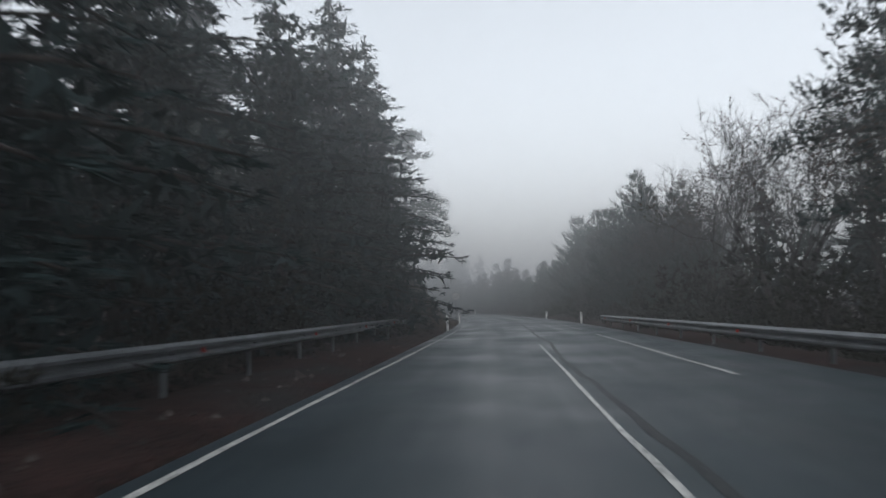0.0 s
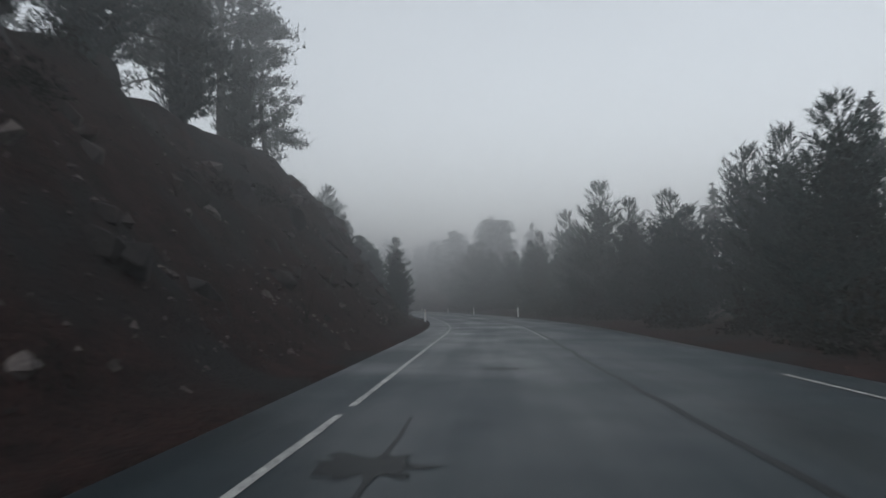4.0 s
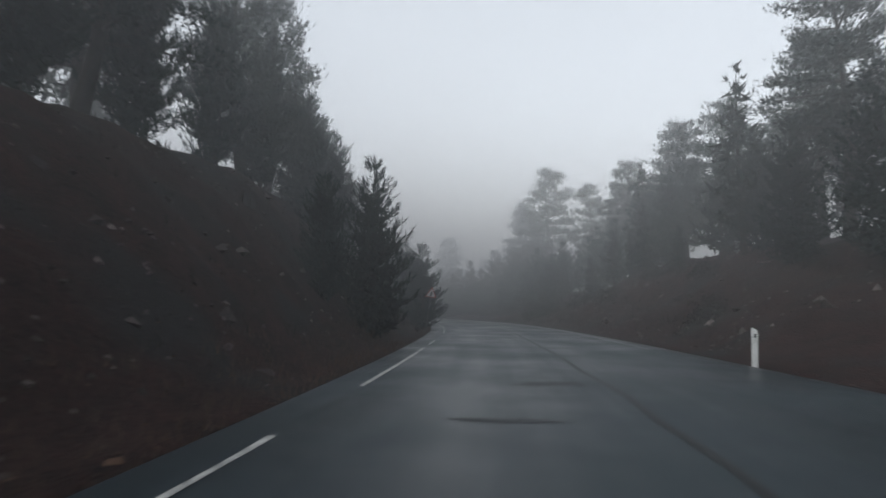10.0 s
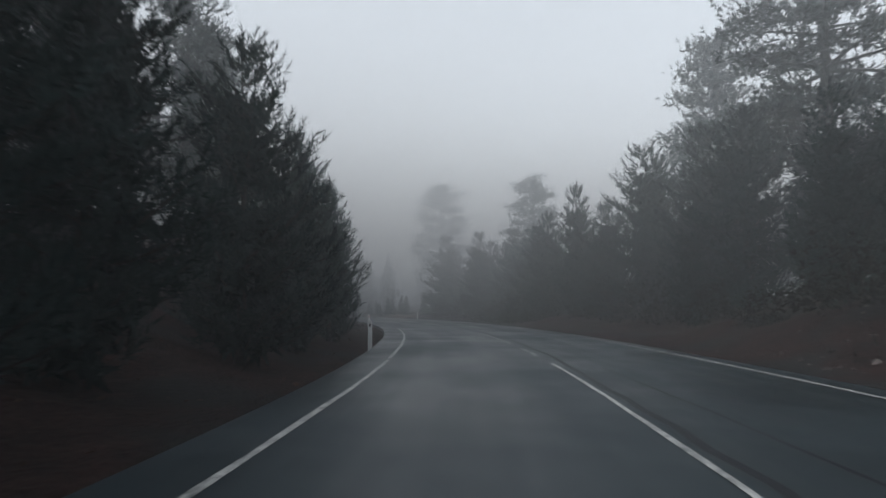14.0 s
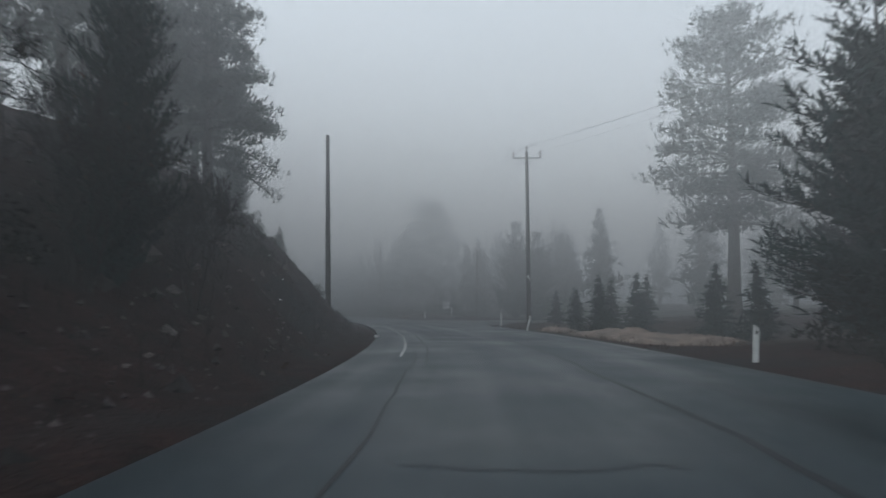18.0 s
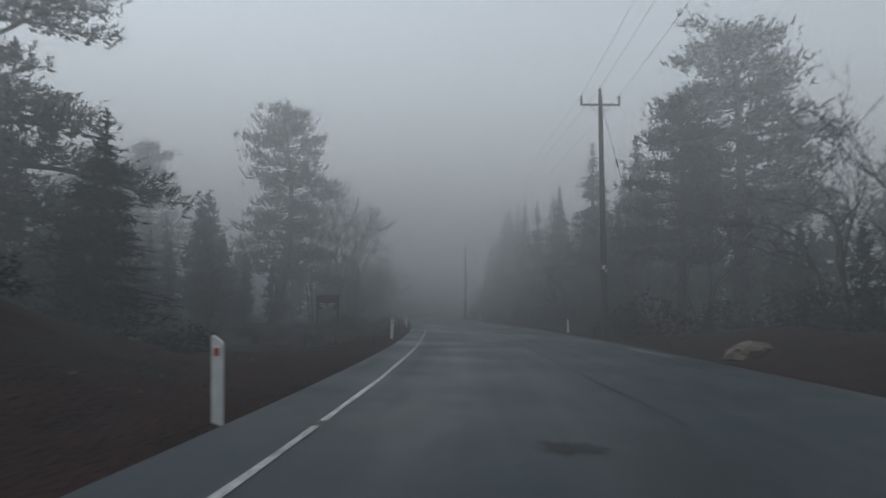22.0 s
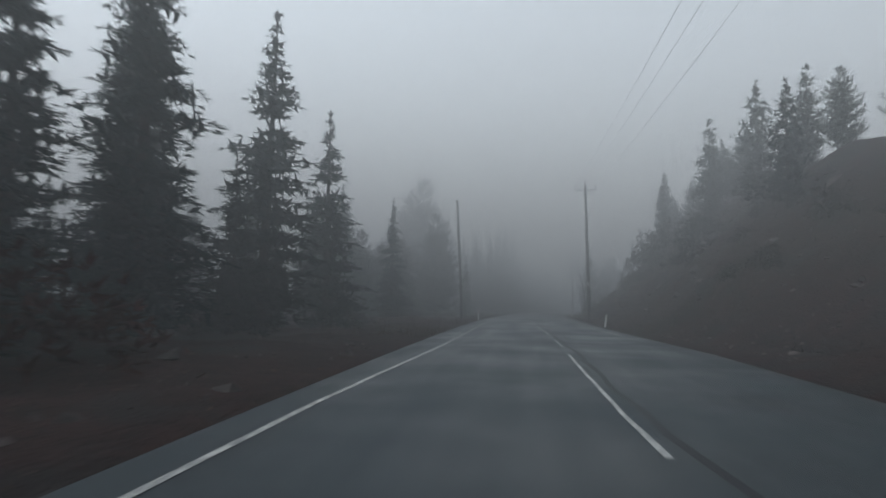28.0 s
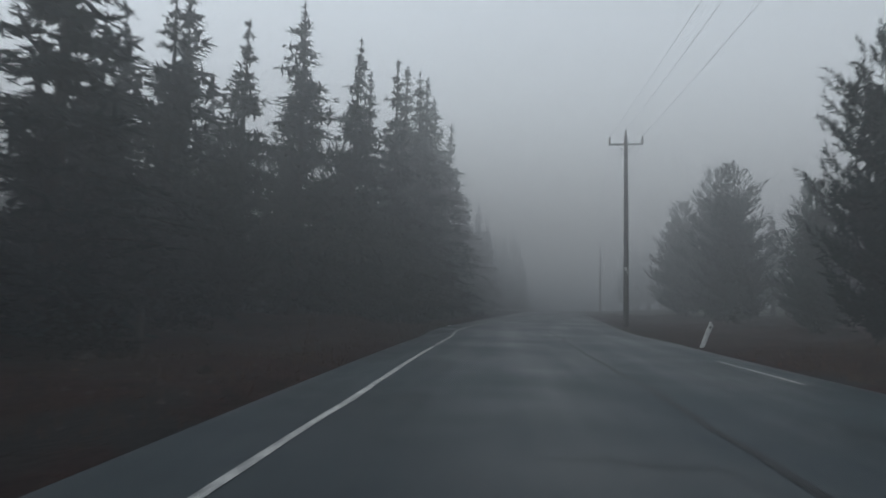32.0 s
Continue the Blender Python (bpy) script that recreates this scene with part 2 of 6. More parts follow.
# how far the lane lies to the right of the car's line, s and metres
LANE = [(-300, -0.6), (7, -0.6), (27, -0.4), (43, -0.25), (60, -0.1), (67, 0.15), (100, 0.25), (108, 0.15), (118, -0.05), (135, -0.3), (150, -0.4), (176, -0.2), (190, -0.15), (205, 0.0), (230, -0.1), (274, 0.15), (290, 0.3),
        (304, 0.3), (330, 0.1), (350, 0.1), (372, 0.0), (395, 0.1), (403, 0.25), (420, 0.25), (434, -0.05), (445, -0.45), (454, -0.3), (466, 0.1), (476, 0.2), (488, 0.05), (504, -0.1), (516, 0.0), (530, 0.15), (800, 0.15)]
EDGE_LINE = [(-300, 4.1), (60, 4.25), (130, 4.95), (180, 5.05), (370, 4.95), (410, 4.6), (800, 4.55)]


def lane(s):
    return float(np.interp(s, [r[0] for r in LANE], [r[1] for r in LANE]))


def edge_right(s):
    return EDGE_RIGHT + float(np.interp(s, [r[0] for r in EDGE_DRAWN], [r[1] for r in EDGE_DRAWN]))


def smooth_line(points, step=1.0):
    pts = [np.array(p, float) for p in points]
    back, ahead = pts[0] - pts[1], pts[-1] - pts[-2]
    back, ahead = back / np.linalg.norm(back), ahead / np.linalg.norm(ahead)
    pts = [pts[0] + back * d for d in (260, 130, 40, 20)] + pts
    aside = np.array((ahead[1], -ahead[0]))
    pts = pts + [pts[-1] + ahead * d + aside * e for d, e in ((20, 0.5), (40, 2.0), (130, 14), (300, 45))]
    out = []
    for i in range(1, len(pts) - 2):
        a, b, c, d = pts[i - 1 : i + 3]
        for k in range(24):
            w = k / 24
            out.append(0.5 * (2 * b + (c - a) * w + (2 * a - 5 * b + 4 * c - d) * w * w + (3 * b - a - 3 * c + d) * w**3))
    out = np.array(out)
    run = np.concatenate([[0], np.cumsum(np.linalg.norm(np.diff(out, axis=0), axis=1))])
    start = run[np.argmin(np.linalg.norm(out - np.array(points[0]), axis=1))]
    grid = np.arange(math.ceil(-start), run[-1] - start, step)
    x, y = np.interp(grid, run - start, out[:, 0]), np.interp(grid, run - start, out[:, 1])
    return grid, x, y


RUN, RX, RY = smooth_line(ROAD)
TX, TY = np.gradient(RX), np.gradient(RY)
TN = np.hypot(TX, TY)
for _ in range(3):
    TX, TY = np.convolve(np.pad(TX / TN, 3, "edge"), np.ones(7) / 7, "valid"), np.convolve(np.pad(TY / TN, 3, "edge"), np.ones(7) / 7, "valid")
    TN = np.hypot(TX, TY)
TX, TY = TX / TN, TY / TN


def place(s, l):
    """World x, y of the point s metres along the line and l metres to its right."""
    tx, ty = np.interp(s, RUN, TX), np.interp(s, RUN, TY)
    return np.interp(s, RUN, RX) + ty * l, np.interp(s, RUN, RY) - tx * l


def along(x, y):
    """The s and l of a world point."""
    d = (RX - x) ** 2 + (RY - y) ** 2
    i = int(np.argmin(d))
    dx, dy = x - RX[i], y - RY[i]
    return RUN[i] + dx * TX[i] + dy * TY[i], dx * TY[i] - dy * TX[i]


def heading(s):
    return math.degrees(math.atan2(-np.interp(s, RUN, TX), np.interp(s, RUN, TY)))


# the banks, stretch by stretch: s, height and run of the rise beside the road
BANK_LEFT = [(-300, -1, 8), (35, -0.4, 6), (38, 0.6, 6), (43, 4.2, 5), (46, 5.2, 5), (52, 5.4, 5), (57, 5.6, 4.6), (63, 5.9, 4.6), (72, 6.9, 5.2), (78, 7.4, 6.0), (90, 8.2, 8), (100, 8.8, 7), (109, 8, 6.6), (113, 6.8, 6.5), (117, 5.8, 6.5), (124, 4, 8), (134, 3.2, 9), (150, 2.5, 9), (166, 4.5, 6.5), (174, 5.4, 5.6), (182, 5.9, 5.6), (190, 6.4, 5.5), (196, 6.4, 5.6),
             (204, 6.8, 5.3), (214, 6.7, 5.8), (221, 5.8, 7), (230, 3.2, 8.5), (246, 2.5, 9), (262, 5, 8.5), (285, 5, 8), (300, 6.5, 7), (322, 6.8, 7.5), (338, 5.7, 7.5), (346, 4.7, 7.5), (355, 2.9, 7.5), (362, 1.0, 8), (368, 0.2, 12), (700, 0.2, 16)]
BANK_RIGHT = [(-300, -1, 6), (36, -0.5, 6), (60, 0.1, 8), (170, 0.5, 8), (184, 3.0, 8), (196, 4, 7), (215, 4, 7), (236, 3, 8), (258, 0.8, 9), (285, 0.1, 10), (360, 0.1, 12), (372, 0.6, 8), (440, 0.8, 8),
              (452, 1.2, 9), (464, 4.2, 9), (476, 8.2, 8.8), (504, 8.6, 8.8), (514, 6.4, 8), (522, 3.6, 8), (532, 2.4, 9), (545, 0.6, 10), (700, 0.3, 10)]


def bump_noise(x, y, scale, seed=0.0):
    return noise.noise(Vector((x / scale, y / scale, seed)))


def junction_depth(s, l):
    """How far, from 0 to 1, a point lies within the mouth of the side road."""
    if l < 5 or not 322 < s < 366:
        return 0.0
    w = (l - 5.45) / 60
    flare = 5.5 * (1 - min(1, max(0, w) * 5)) ** 2
    inside = min(s - (332 - flare + 6 * w), 346.2 + flare + 6 * w - s) if w < 1 else -1
    return min(1.0, max(0.0, inside / 1.2 + 0.6))


def ground_z(s, l):
    """The height of the ground, which lies lower under the side road."""
    sunk = junction_depth(s, l)
    return open_ground_z(s, l) * (1 - sunk) - 0.16 * sunk


def open_ground_z(s, l):
    side, table, edge = (-1, BANK_LEFT, EDGE_LEFT) if l < 1.6 else (1, BANK_RIGHT, edge_right(s))
    d = (edge - l) if side < 0 else (l - edge)
    if d < 0:
        return -0.16
    ss = [r[0] for r in table]
    h, run = np.interp(s, ss, [r[1] for r in table]), np.interp(s, ss, [r[2] for r in table])
    toe = 1.1
    z = -0.05 + 0.05 * min(d, 1.0)
    if d > toe:
        u = min((d - toe) / run, 1.0)
        z += h * (u * u * (3 - 2 * u) * 0.35 + 0.65 * u)
        beyond = max(0.0, d - toe - run)
        z += beyond * (0.16 if h > 1.5 else 0.05) * max(0.0, 1 - beyond / 120)
        k = min(1.0, (d - toe) / 2)
        x, y = place(s, l)
        rough = 1 + 0.16 * max(h, 0)
        z += k * (0.28 * bump_noise(x, y, 3.1) + 0.16 * abs(bump_noise(x, y, 1.3, 5.0)) + 0.04 * bump_noise(x, y, 1.0, 2.0)) * rough + k * 0.6 * bump_noise(x, y, 14, 9.0)
    return z - 9.0 * max(0.0, (abs(l) - 130) / 20) if l < -130 else z - 1.5 * max(0.0, (l - 260) / 4)


def ground_at(x, y):
    s, l = along(x, y)
    return ground_z(s, l)


# ---------------------------------------------------------------- mesh helpers
def mesh_object(name, verts, faces, material, parent=None, label="", smooth=False):
    me = bpy.data.meshes.new(name)
    me.from_pydata([tuple(v) for v in verts], [], [tuple(f) for f in faces])
    for mat in material if isinstance(material, (list, tuple)) else [material]:
        me.materials.append(mat)
    if smooth:
        me.polygons.foreach_set("use_smooth", [True] * len(me.polygons))
    me.update()
    ob = new(name, me)
    if parent:
        ob.parent = parent
    if label:
        ob["label"] = label
    return ob


def part(name, bm, material, parent, label="", smooth=False):
    me = bpy.data.meshes.new(name)
    bm.to_mesh(me)
    bm.free()
    me.materials.append(material)
    if smooth:
        me.polygons.foreach_set("use_smooth", [True] * len(me.polygons))
    ob = new(name, me)
    ob.parent = parent
    if label:
        ob["label"] = label
    return ob


def box(size, at=(0, 0, 0), bevel=0.0, turn=None):
    bm = bmesh.new()
    m = Matrix.Translation(at) @ (turn or Matrix()) @ Matrix.Diagonal((*size, 1))
    bmesh.ops.create_cube(bm, size=1, matrix=m)
    if bevel:
        bmesh.ops.bevel(bm, geom=bm.edges[:], offset=bevel, segments=2, affect="EDGES", profile=0.5)
    return bm


def rod(r0, r1, p, q, sides=12, bevel=0.0):
    p, q = Vector(p), Vector(q)
    bm = bmesh.new()
    turn = (q - p).to_track_quat("Z", "Y").to_matrix().to_4x4()
    bmesh.ops.create_cone(bm, cap_ends=True, segments=sides, radius1=r0, radius2=r1, depth=(q - p).length, matrix=Matrix.Translation((p + q) / 2) @ turn)
    return bm


def tube(points, radii, sides=6):
    """Vertices and faces of a tube through the points, closed at its tip."""
    pts = [Vector(p) for p in points]
    verts, faces = [], []
    for i, p in enumerate(pts):
        d = (pts[min(i + 1, len(pts) - 1)] - pts[max(i - 1, 0)]).normalized()
        a = d.orthogonal().normalized() if i == 0 else (a - d * a.dot(d)).normalized()
        b = d.cross(a)
        for k in range(sides):
            w = 2 * math.pi * k / sides
            verts.append(p + (a * math.cos(w) + b * math.sin(w)) * radii[i])
    for i in range(len(pts) - 1):
        for k in range(sides):
            j = (k + 1) % sides
            faces.append((i * sides + k, i * sides + j, (i + 1) * sides + j, (i + 1) * sides + k))
    top = (len(pts) - 1) * sides
    faces.append(tuple(top + k for k in range(sides)))
    return verts, faces


class Pile:
    """Gathers many pieces into one mesh."""

    def __init__(self):
        self.v, self.f, self.n = [], [], 0

    def add(self, verts, faces):
        self.v.extend(tuple(p) for p in verts)
        self.f.extend(tuple(i + self.n for i in f) for f in faces)
        self.n += len(verts)

    def needles(self, rng, centre, way, count, length, width, spread, sizes=None):
        """Tufts of thin pointed leaves round the centres, leaning along the ways."""
        c, w = np.repeat(np.asarray(centre, float), count, 0), np.repeat(np.asarray(way, float), count, 0)
        if not len(c):
            return
        if sizes is not None:
            length = length * np.repeat(np.asarray(sizes, float), count)[:, None]
            width = width * np.repeat(np.asarray(sizes, float), count)[:, None]
        d = w + rng.normal(0, spread, c.shape)
        d /= np.linalg.norm(d, axis=1)[:, None] + 1e-9
        side = np.cross(d, rng.normal(0, 1, c.shape))
        side /= np.linalg.norm(side, axis=1)[:, None] + 1e-9
        ln = length * rng.uniform(0.6, 1.25, (len(c), 1))
        a, b, t = c - side * width / 2, c + side * width / 2, c + d * ln
        self.v.extend(map(tuple, np.stack([a, b, t], 1).reshape(-1, 3)))
        base = self.n
        self.f.extend((base + 3 * i, base + 3 * i + 1, base + 3 * i + 2) for i in range(len(c)))
        self.n += 3 * len(c)


    def brushes(self, rng, foot, way, length, count, needle, width):
        """Bottle-brush shoots: needles set all along each shoot, leaning outward and forward."""
        foot, way, length = np.asarray(foot, float), np.asarray(way, float), np.asarray(length, float)
        way = way / (np.linalg.norm(way, axis=1)[:, None] + 1e-9)
        c, w, ln = np.repeat(foot, count, 0), np.repeat(way, count, 0), np.repeat(length, count)[:, None]
        u = np.tile((np.arange(count) + 0.5) / count, len(foot))[:, None]
        side = np.cross(w, rng.normal(0, 1, c.shape))
        side /= np.linalg.norm(side, axis=1)[:, None] + 1e-9
        d = w * (0.45 + 0.5 * u) + side * (0.95 - 0.4 * u)
        across = np.cross(d, w + rng.normal(0, 0.3, c.shape))
        across /= np.linalg.norm(across, axis=1)[:, None] + 1e-9
        base = c + w * ln * u
        size = needle * (ln / 0.34) ** 0.5 * rng.uniform(0.75, 1.2, u.shape)
        tri = np.stack([base - across * width / 2, base + across * width / 2, base + d * size], 1).reshape(-1, 3)
        self.v.extend(map(tuple, tri))
        first = self.n
        self.f.extend((first + 3 * i, first + 3 * i + 1, first + 3 * i + 2) for i in range(len(c)))
        self.n += 3 * len(c)


# ---------------------------------------------------------------- plants
def tree_thing(name, label, category, wood, crown, bark, leaf):
    root = new(name)
    mesh_object("trunk", wood.v, wood.f, bark, root, smooth=True)
    if crown.f:
        mesh_object("crown", crown.v, crown.f, leaf, root)
    return tagged(root, label, category)


def conifer(seed, height, base, radius, shape, whorls, per, rise, tuft, leaf, count=11, droop=0.0, flat=False, gap=0.0, trunk_r=None, fill=0.5, dense=2.2, label="", name="pine_tree"):
    """A conifer: whorls of limbs from base (a share of the height) to the tip, each set with tufts."""
    rng = np.random.default_rng(seed)
    wood, crown = Pile(), Pile()
    r0 = trunk_r or height * 0.016 + 0.04
    bend = rng.normal(0, 0.012, 2)
    axis = [np.array((bend[0] * height * math.sin(u * 2.2), bend[1] * height * math.sin(u * 2.9), u * height)) for u in np.linspace(0, 1, 9)]
    wood.add(*tube(axis, [r0 * (1.25 if i == 0 else 1) * (1 - 0.93 * i / 8) for i in range(9)], 8))
    centres, ways, sizes = [], [], []
    for i in range(whorls):
        u = (i + rng.uniform(-0.3, 0.3)) / whorls
        u = min(max(u, 0), 0.985)
        if rng.random() < gap:
            continue
        z = base + (1 - base) * u
        at = np.array([np.interp(z, np.linspace(0, 1, 9), [a[k] for a in axis]) for k in range(3)])
        reach = radius * shape(u)
        turn0 = rng.uniform(0, 6.28)
        for k in range(per):
            if rng.random() < gap * 0.8:
                continue
            small = min(1.0, 0.38 + 0.62 * reach / (0.4 * radius))
            turn = turn0 + 6.283 * k / per + rng.normal(0, 0.25)
            zk = min(max(z + rng.normal(0, 0.4) * (1 - base) / whorls, base), 0.985)
            at = np.array([np.interp(zk, np.linspace(0, 1, 9), [a[q] for a in axis]) for q in range(3)])
            ln = reach * (rng.uniform(0.45, 1.12) if rng.random() < 0.85 else rng.uniform(1.05, 1.18))
            out = np.array((math.cos(turn), math.sin(turn), 0))
            up = rise * (0.5 + u) + rng.normal(0, 0.09)
            pts = [at + out * ln * w + np.array((0, 0, ln * (up * w - droop * w * w))) for w in (0, 0.35, 0.7, 1.0)]
            if ln > 0.5:
                wood.add(*tube(pts, [max(0.012, 0.02 * ln) * q for q in (1, 0.75, 0.5, 0.2)], 4))
            nt = max(2, int(ln / tuft * dense))
            for j in range(nt):
                w = 0.22 + 0.8 * (j + rng.random()) / nt if ln > 0.8 else rng.random()
                w = min(w, 1.02)
                p = at + out * ln * w + np.array((0, 0, ln * (up * w - droop * w * w)))
                fan = (ln * 0.30 * (1.05 - w) + 0.12) * small
                side = np.array((-out[1], out[0], 0)) * rng.normal(0, fan)
                p = p + side + np.array((0, 0, rng.normal(0, 0.03 if flat else 0.17) * ln * 0.5))
                d = out * 0.7 + side * (0.9 / (fan + 0.1)) + np.array((0, 0, -0.12 if flat else 0.55))
                centres.append(p)
                ways.append(d)
                sizes.append(small)
    for w in (0.1, 0.3, 0.5):
        centres.append(axis[-1] - np.array((0, 0, w)))
        ways.append((0, 0, 1.6))
        sizes.append(0.5)
    crown.needles(rng, centres, ways, count, tuft, tuft * (0.15 if flat else 0.13), np.array((0.55, 0.55, 0.16)) if flat else 0.6, sizes)
    keep = rng.random(len(centres)) < fill
    inner, within = np.array(centres)[keep], np.array(sizes)[keep]
    if len(inner):
        middle = np.array([np.interp(inner[:, 2] / height, np.linspace(0, 1, 9), [a[k] for a in axis]) for k in (0, 1)]).T
        inner[:, :2] = middle + (inner[:, :2] - middle) * rng.uniform(0.45, 0.9, (len(inner), 1))
        crown.needles(rng, inner, np.tile((0, 0, 0.1), (len(inner), 1)), 3, tuft * 1.5, tuft * 0.62, 1.0, within)
    return tree_thing(name, label, "tree", wood, crown, M_BARK, leaf)


def brush_pine(seed, height, base, radius, shape, whorls, per, leaf, label, count=12, needle=0.19, width=0.048, lift=0.75, gap=0.03, name="pine_tree"):
    """A pine whose rising limbs end in upright bottle-brush shoots; open at the top, closed and dark below."""
    rng = np.random.default_rng(seed)
    wood, crown = Pile(), Pile()
    r0, grid = height * 0.013 + 0.04, np.linspace(0, 1, 9)
    bend = rng.normal(0, 0.012, 2)
    axis = np.array([(bend[0] * height * math.sin(u * 2.2), bend[1] * height * math.sin(u * 2.9), u * height) for u in grid])
    wood.add(*tube(axis, [r0 * (1.25 if i == 0 else 1) * (1 - 0.93 * i / 8) for i in range(9)], 8))
    feet, ways, lengths, inner = [], [], [], []
    for i in range(whorls):
        u0 = (i + 0.5) / whorls
        reach, turn0 = radius * shape(u0), rng.uniform(0, 6.28)
        for k in range(per if u0 < 0.8 else per - 2):
            if rng.random() < gap:
                continue
            u = min(max(u0 + rng.normal(0, 0.3) / whorls, 0), 0.97)
            z = base + (1 - base) * u
            at = np.array([np.interp(z, grid, axis[:, q]) for q in range(3)])
            turn = turn0 + 6.283 * k / per + rng.normal(0, 0.3)
            ln = max(0.25, reach * rng.uniform(0.6, 1.15))
            out = np.array((math.cos(turn), math.sin(turn), 0))
            across = np.array((-out[1], out[0], 0))
            rise = 0.12 + 0.5 * u * u + rng.normal(0, 0.08)
            limb = lambda w: at + out * ln * w * (1 - 0.12 * w) + np.array((0, 0, ln * (rise * w + 0.16 * w * w)))
            if ln > 0.4:
                wood.add(*tube([limb(w) for w in (0, 0.45, 0.8, 1.0)], [max(0.012, 0.016 * ln) * q for q in (1, 0.75, 0.5, 0.25)], 4))
            n = max(4, int(ln * 6.5))
            for j in range(n):
                w = 0.30 + 0.72 * (j + rng.random()) / n
                side = across * rng.normal(0, 0.20) * (0.4 + ln * (1.1 - w)) if w < 0.95 else across * 0
                p = limb(min(w, 1.0)) + side + np.array((0, 0, rng.normal(0, 0.05)))
                feet.append(p)
                ways.append(out * rng.uniform(0.25, 0.7) + side * 1.2 + np.array((0, 0, lift * rng.uniform(0.6, 1.3))))
                lengths.append(rng.uniform(0.28, 0.5) * (0.7 + 0.3 * min(1, ln)) * (1.25 if w > 0.85 else 1.0))
                if u < 0.8 and w < 0.85:
                    inner.append(at + (p - at) * rng.uniform(0.35, 0.85))
    for w in (0.0, 0.22, 0.45):
        feet.append(axis[-1] - np.array((0, 0, w)))
        ways.append((rng.normal(0, 0.1), rng.normal(0, 0.1), 1))
        lengths.append(0.4)
    crown.brushes(rng, feet, ways, lengths, count, needle, width)
    crown.needles(rng, inner, rng.normal(0, 0.3, (len(inner), 3)), 3, 0.42, 0.20, 0.8)
    return tree_thing(name, label, "tree", wood, crown, M_BARK, leaf)


def limb_pine(seed, height, base, radius, shape, tiers, per, leaf, label, droop=0.12, count=4, tuft=0.30, name="pine_tree"):
    """An old pine: a bare trunk, long bent limbs in tiers, and plates of needles on their outer halves."""
    rng = np.random.default_rng(seed)
    wood, crown = Pile(), Pile()
    r0 = height * 0.017 + 0.05
    sway = rng.normal(0, 0.02, 2) * height
    spine = [np.array((sway[0] * math.sin(u * 2.4), sway[1] * math.sin(u * 3.1), u * height)) for u in np.linspace(0, 1, 10)]
    wood.add(*tube(spine, [r0 * (1.3 if i == 0 else 1) * (1 - 0.9 * i / 9) for i in range(10)], 9))
    mid, way, size = [], [], []

    def plate(c, k, out):
        n = 9 + int(5 * k)
        spot = c + rng.normal(0, 1, (n, 3)) * np.array((0.36, 0.36, 0.15)) * (0.6 + 0.6 * k)
        mid.extend(spot)
        way.extend(out * 0.5 + np.array((0, 0, 0.75)) + rng.normal(0, 0.15, (n, 3)))
        size.extend(rng.uniform(0.75, 1.2, n))

    for i in range(tiers):
        u = (i + rng.uniform(-0.25, 0.25)) / (tiers - 0.6)
        u = min(max(u, 0.0), 0.99)
        z = base + (0.99 - base) * u
        at = np.array([np.interp(z, np.linspace(0, 1, 10), [a[k] for a in spine]) for k in range(3)])
        reach, turn0 = radius * shape(u), rng.uniform(0, 6.28)
        for k in range(per):
            turn = turn0 + 6.283 * k / per + rng.normal(0, 0.3)
            ln = reach * rng.uniform(0.5, 1.15)
            zk = min(max(z + rng.normal(0, 0.45) * (1 - base) / tiers, base * 0.9), 0.985)
            at = np.array([np.interp(zk, np.linspace(0, 1, 10), [a[q] for a in spine]) for q in range(3)])
            out = np.array((math.cos(turn), math.sin(turn), 0))
            across = np.array((-out[1], out[0], 0))
            rise = 0.10 + 0.5 * u * u + rng.normal(0, 0.08)
            bow = rng.normal(0, 0.10)
            limb = lambda w: at + out * ln * w + across * ln * bow * w * w + np.array((0, 0, ln * (rise * w - droop * (1.6 - u) * w * w)))
            wood.add(*tube([limb(w) for w in (0, 0.3, 0.6, 0.85, 1.0)], [max(0.02, 0.024 * ln) * q for q in (1, 0.8, 0.55, 0.35, 0.15)], 5))
            plate(limb(1.0), 0.7, out)
            n = max(2, int(ln * 2.1))
            for j in range(n):
                w = 0.36 + 0.6 * (j + rng.random()) / n
                side = (1 if j % 2 else -1) * rng.uniform(0.12, 0.30) * ln * (1.15 - w) + rng.normal(0, 0.1)
                tip = limb(w) + across * side + out * abs(side) * 0.5 + np.array((0, 0, abs(side) * 0.15 + rng.normal(0, 0.05)))
                wood.add(*tube([limb(w), tip], [0.016, 0.006], 3))
                plate(tip, 0.45 + 0.5 * (1 - w), out)
    for w in (0.0, 0.25, 0.5):
        plate(spine[-1] - np.array((0, 0, w)), 0.4, np.array((0, 0, 0.6)))
    crown.brushes(rng, mid, way, np.array(size) * 0.26, count + 3, tuft * 0.58, tuft * 0.17)
    core = np.array(mid)[rng.random(len(mid)) < 0.42]
    crown.needles(rng, core - (0, 0, 0.05), rng.normal(0, 0.6, core.shape) * (1, 1, 0.35), 3, tuft * 0.95, tuft * 0.42, np.array((0.7, 0.7, 0.25)))
    return tree_thing(name, label, "tree", wood, crown, M_BARK, leaf)


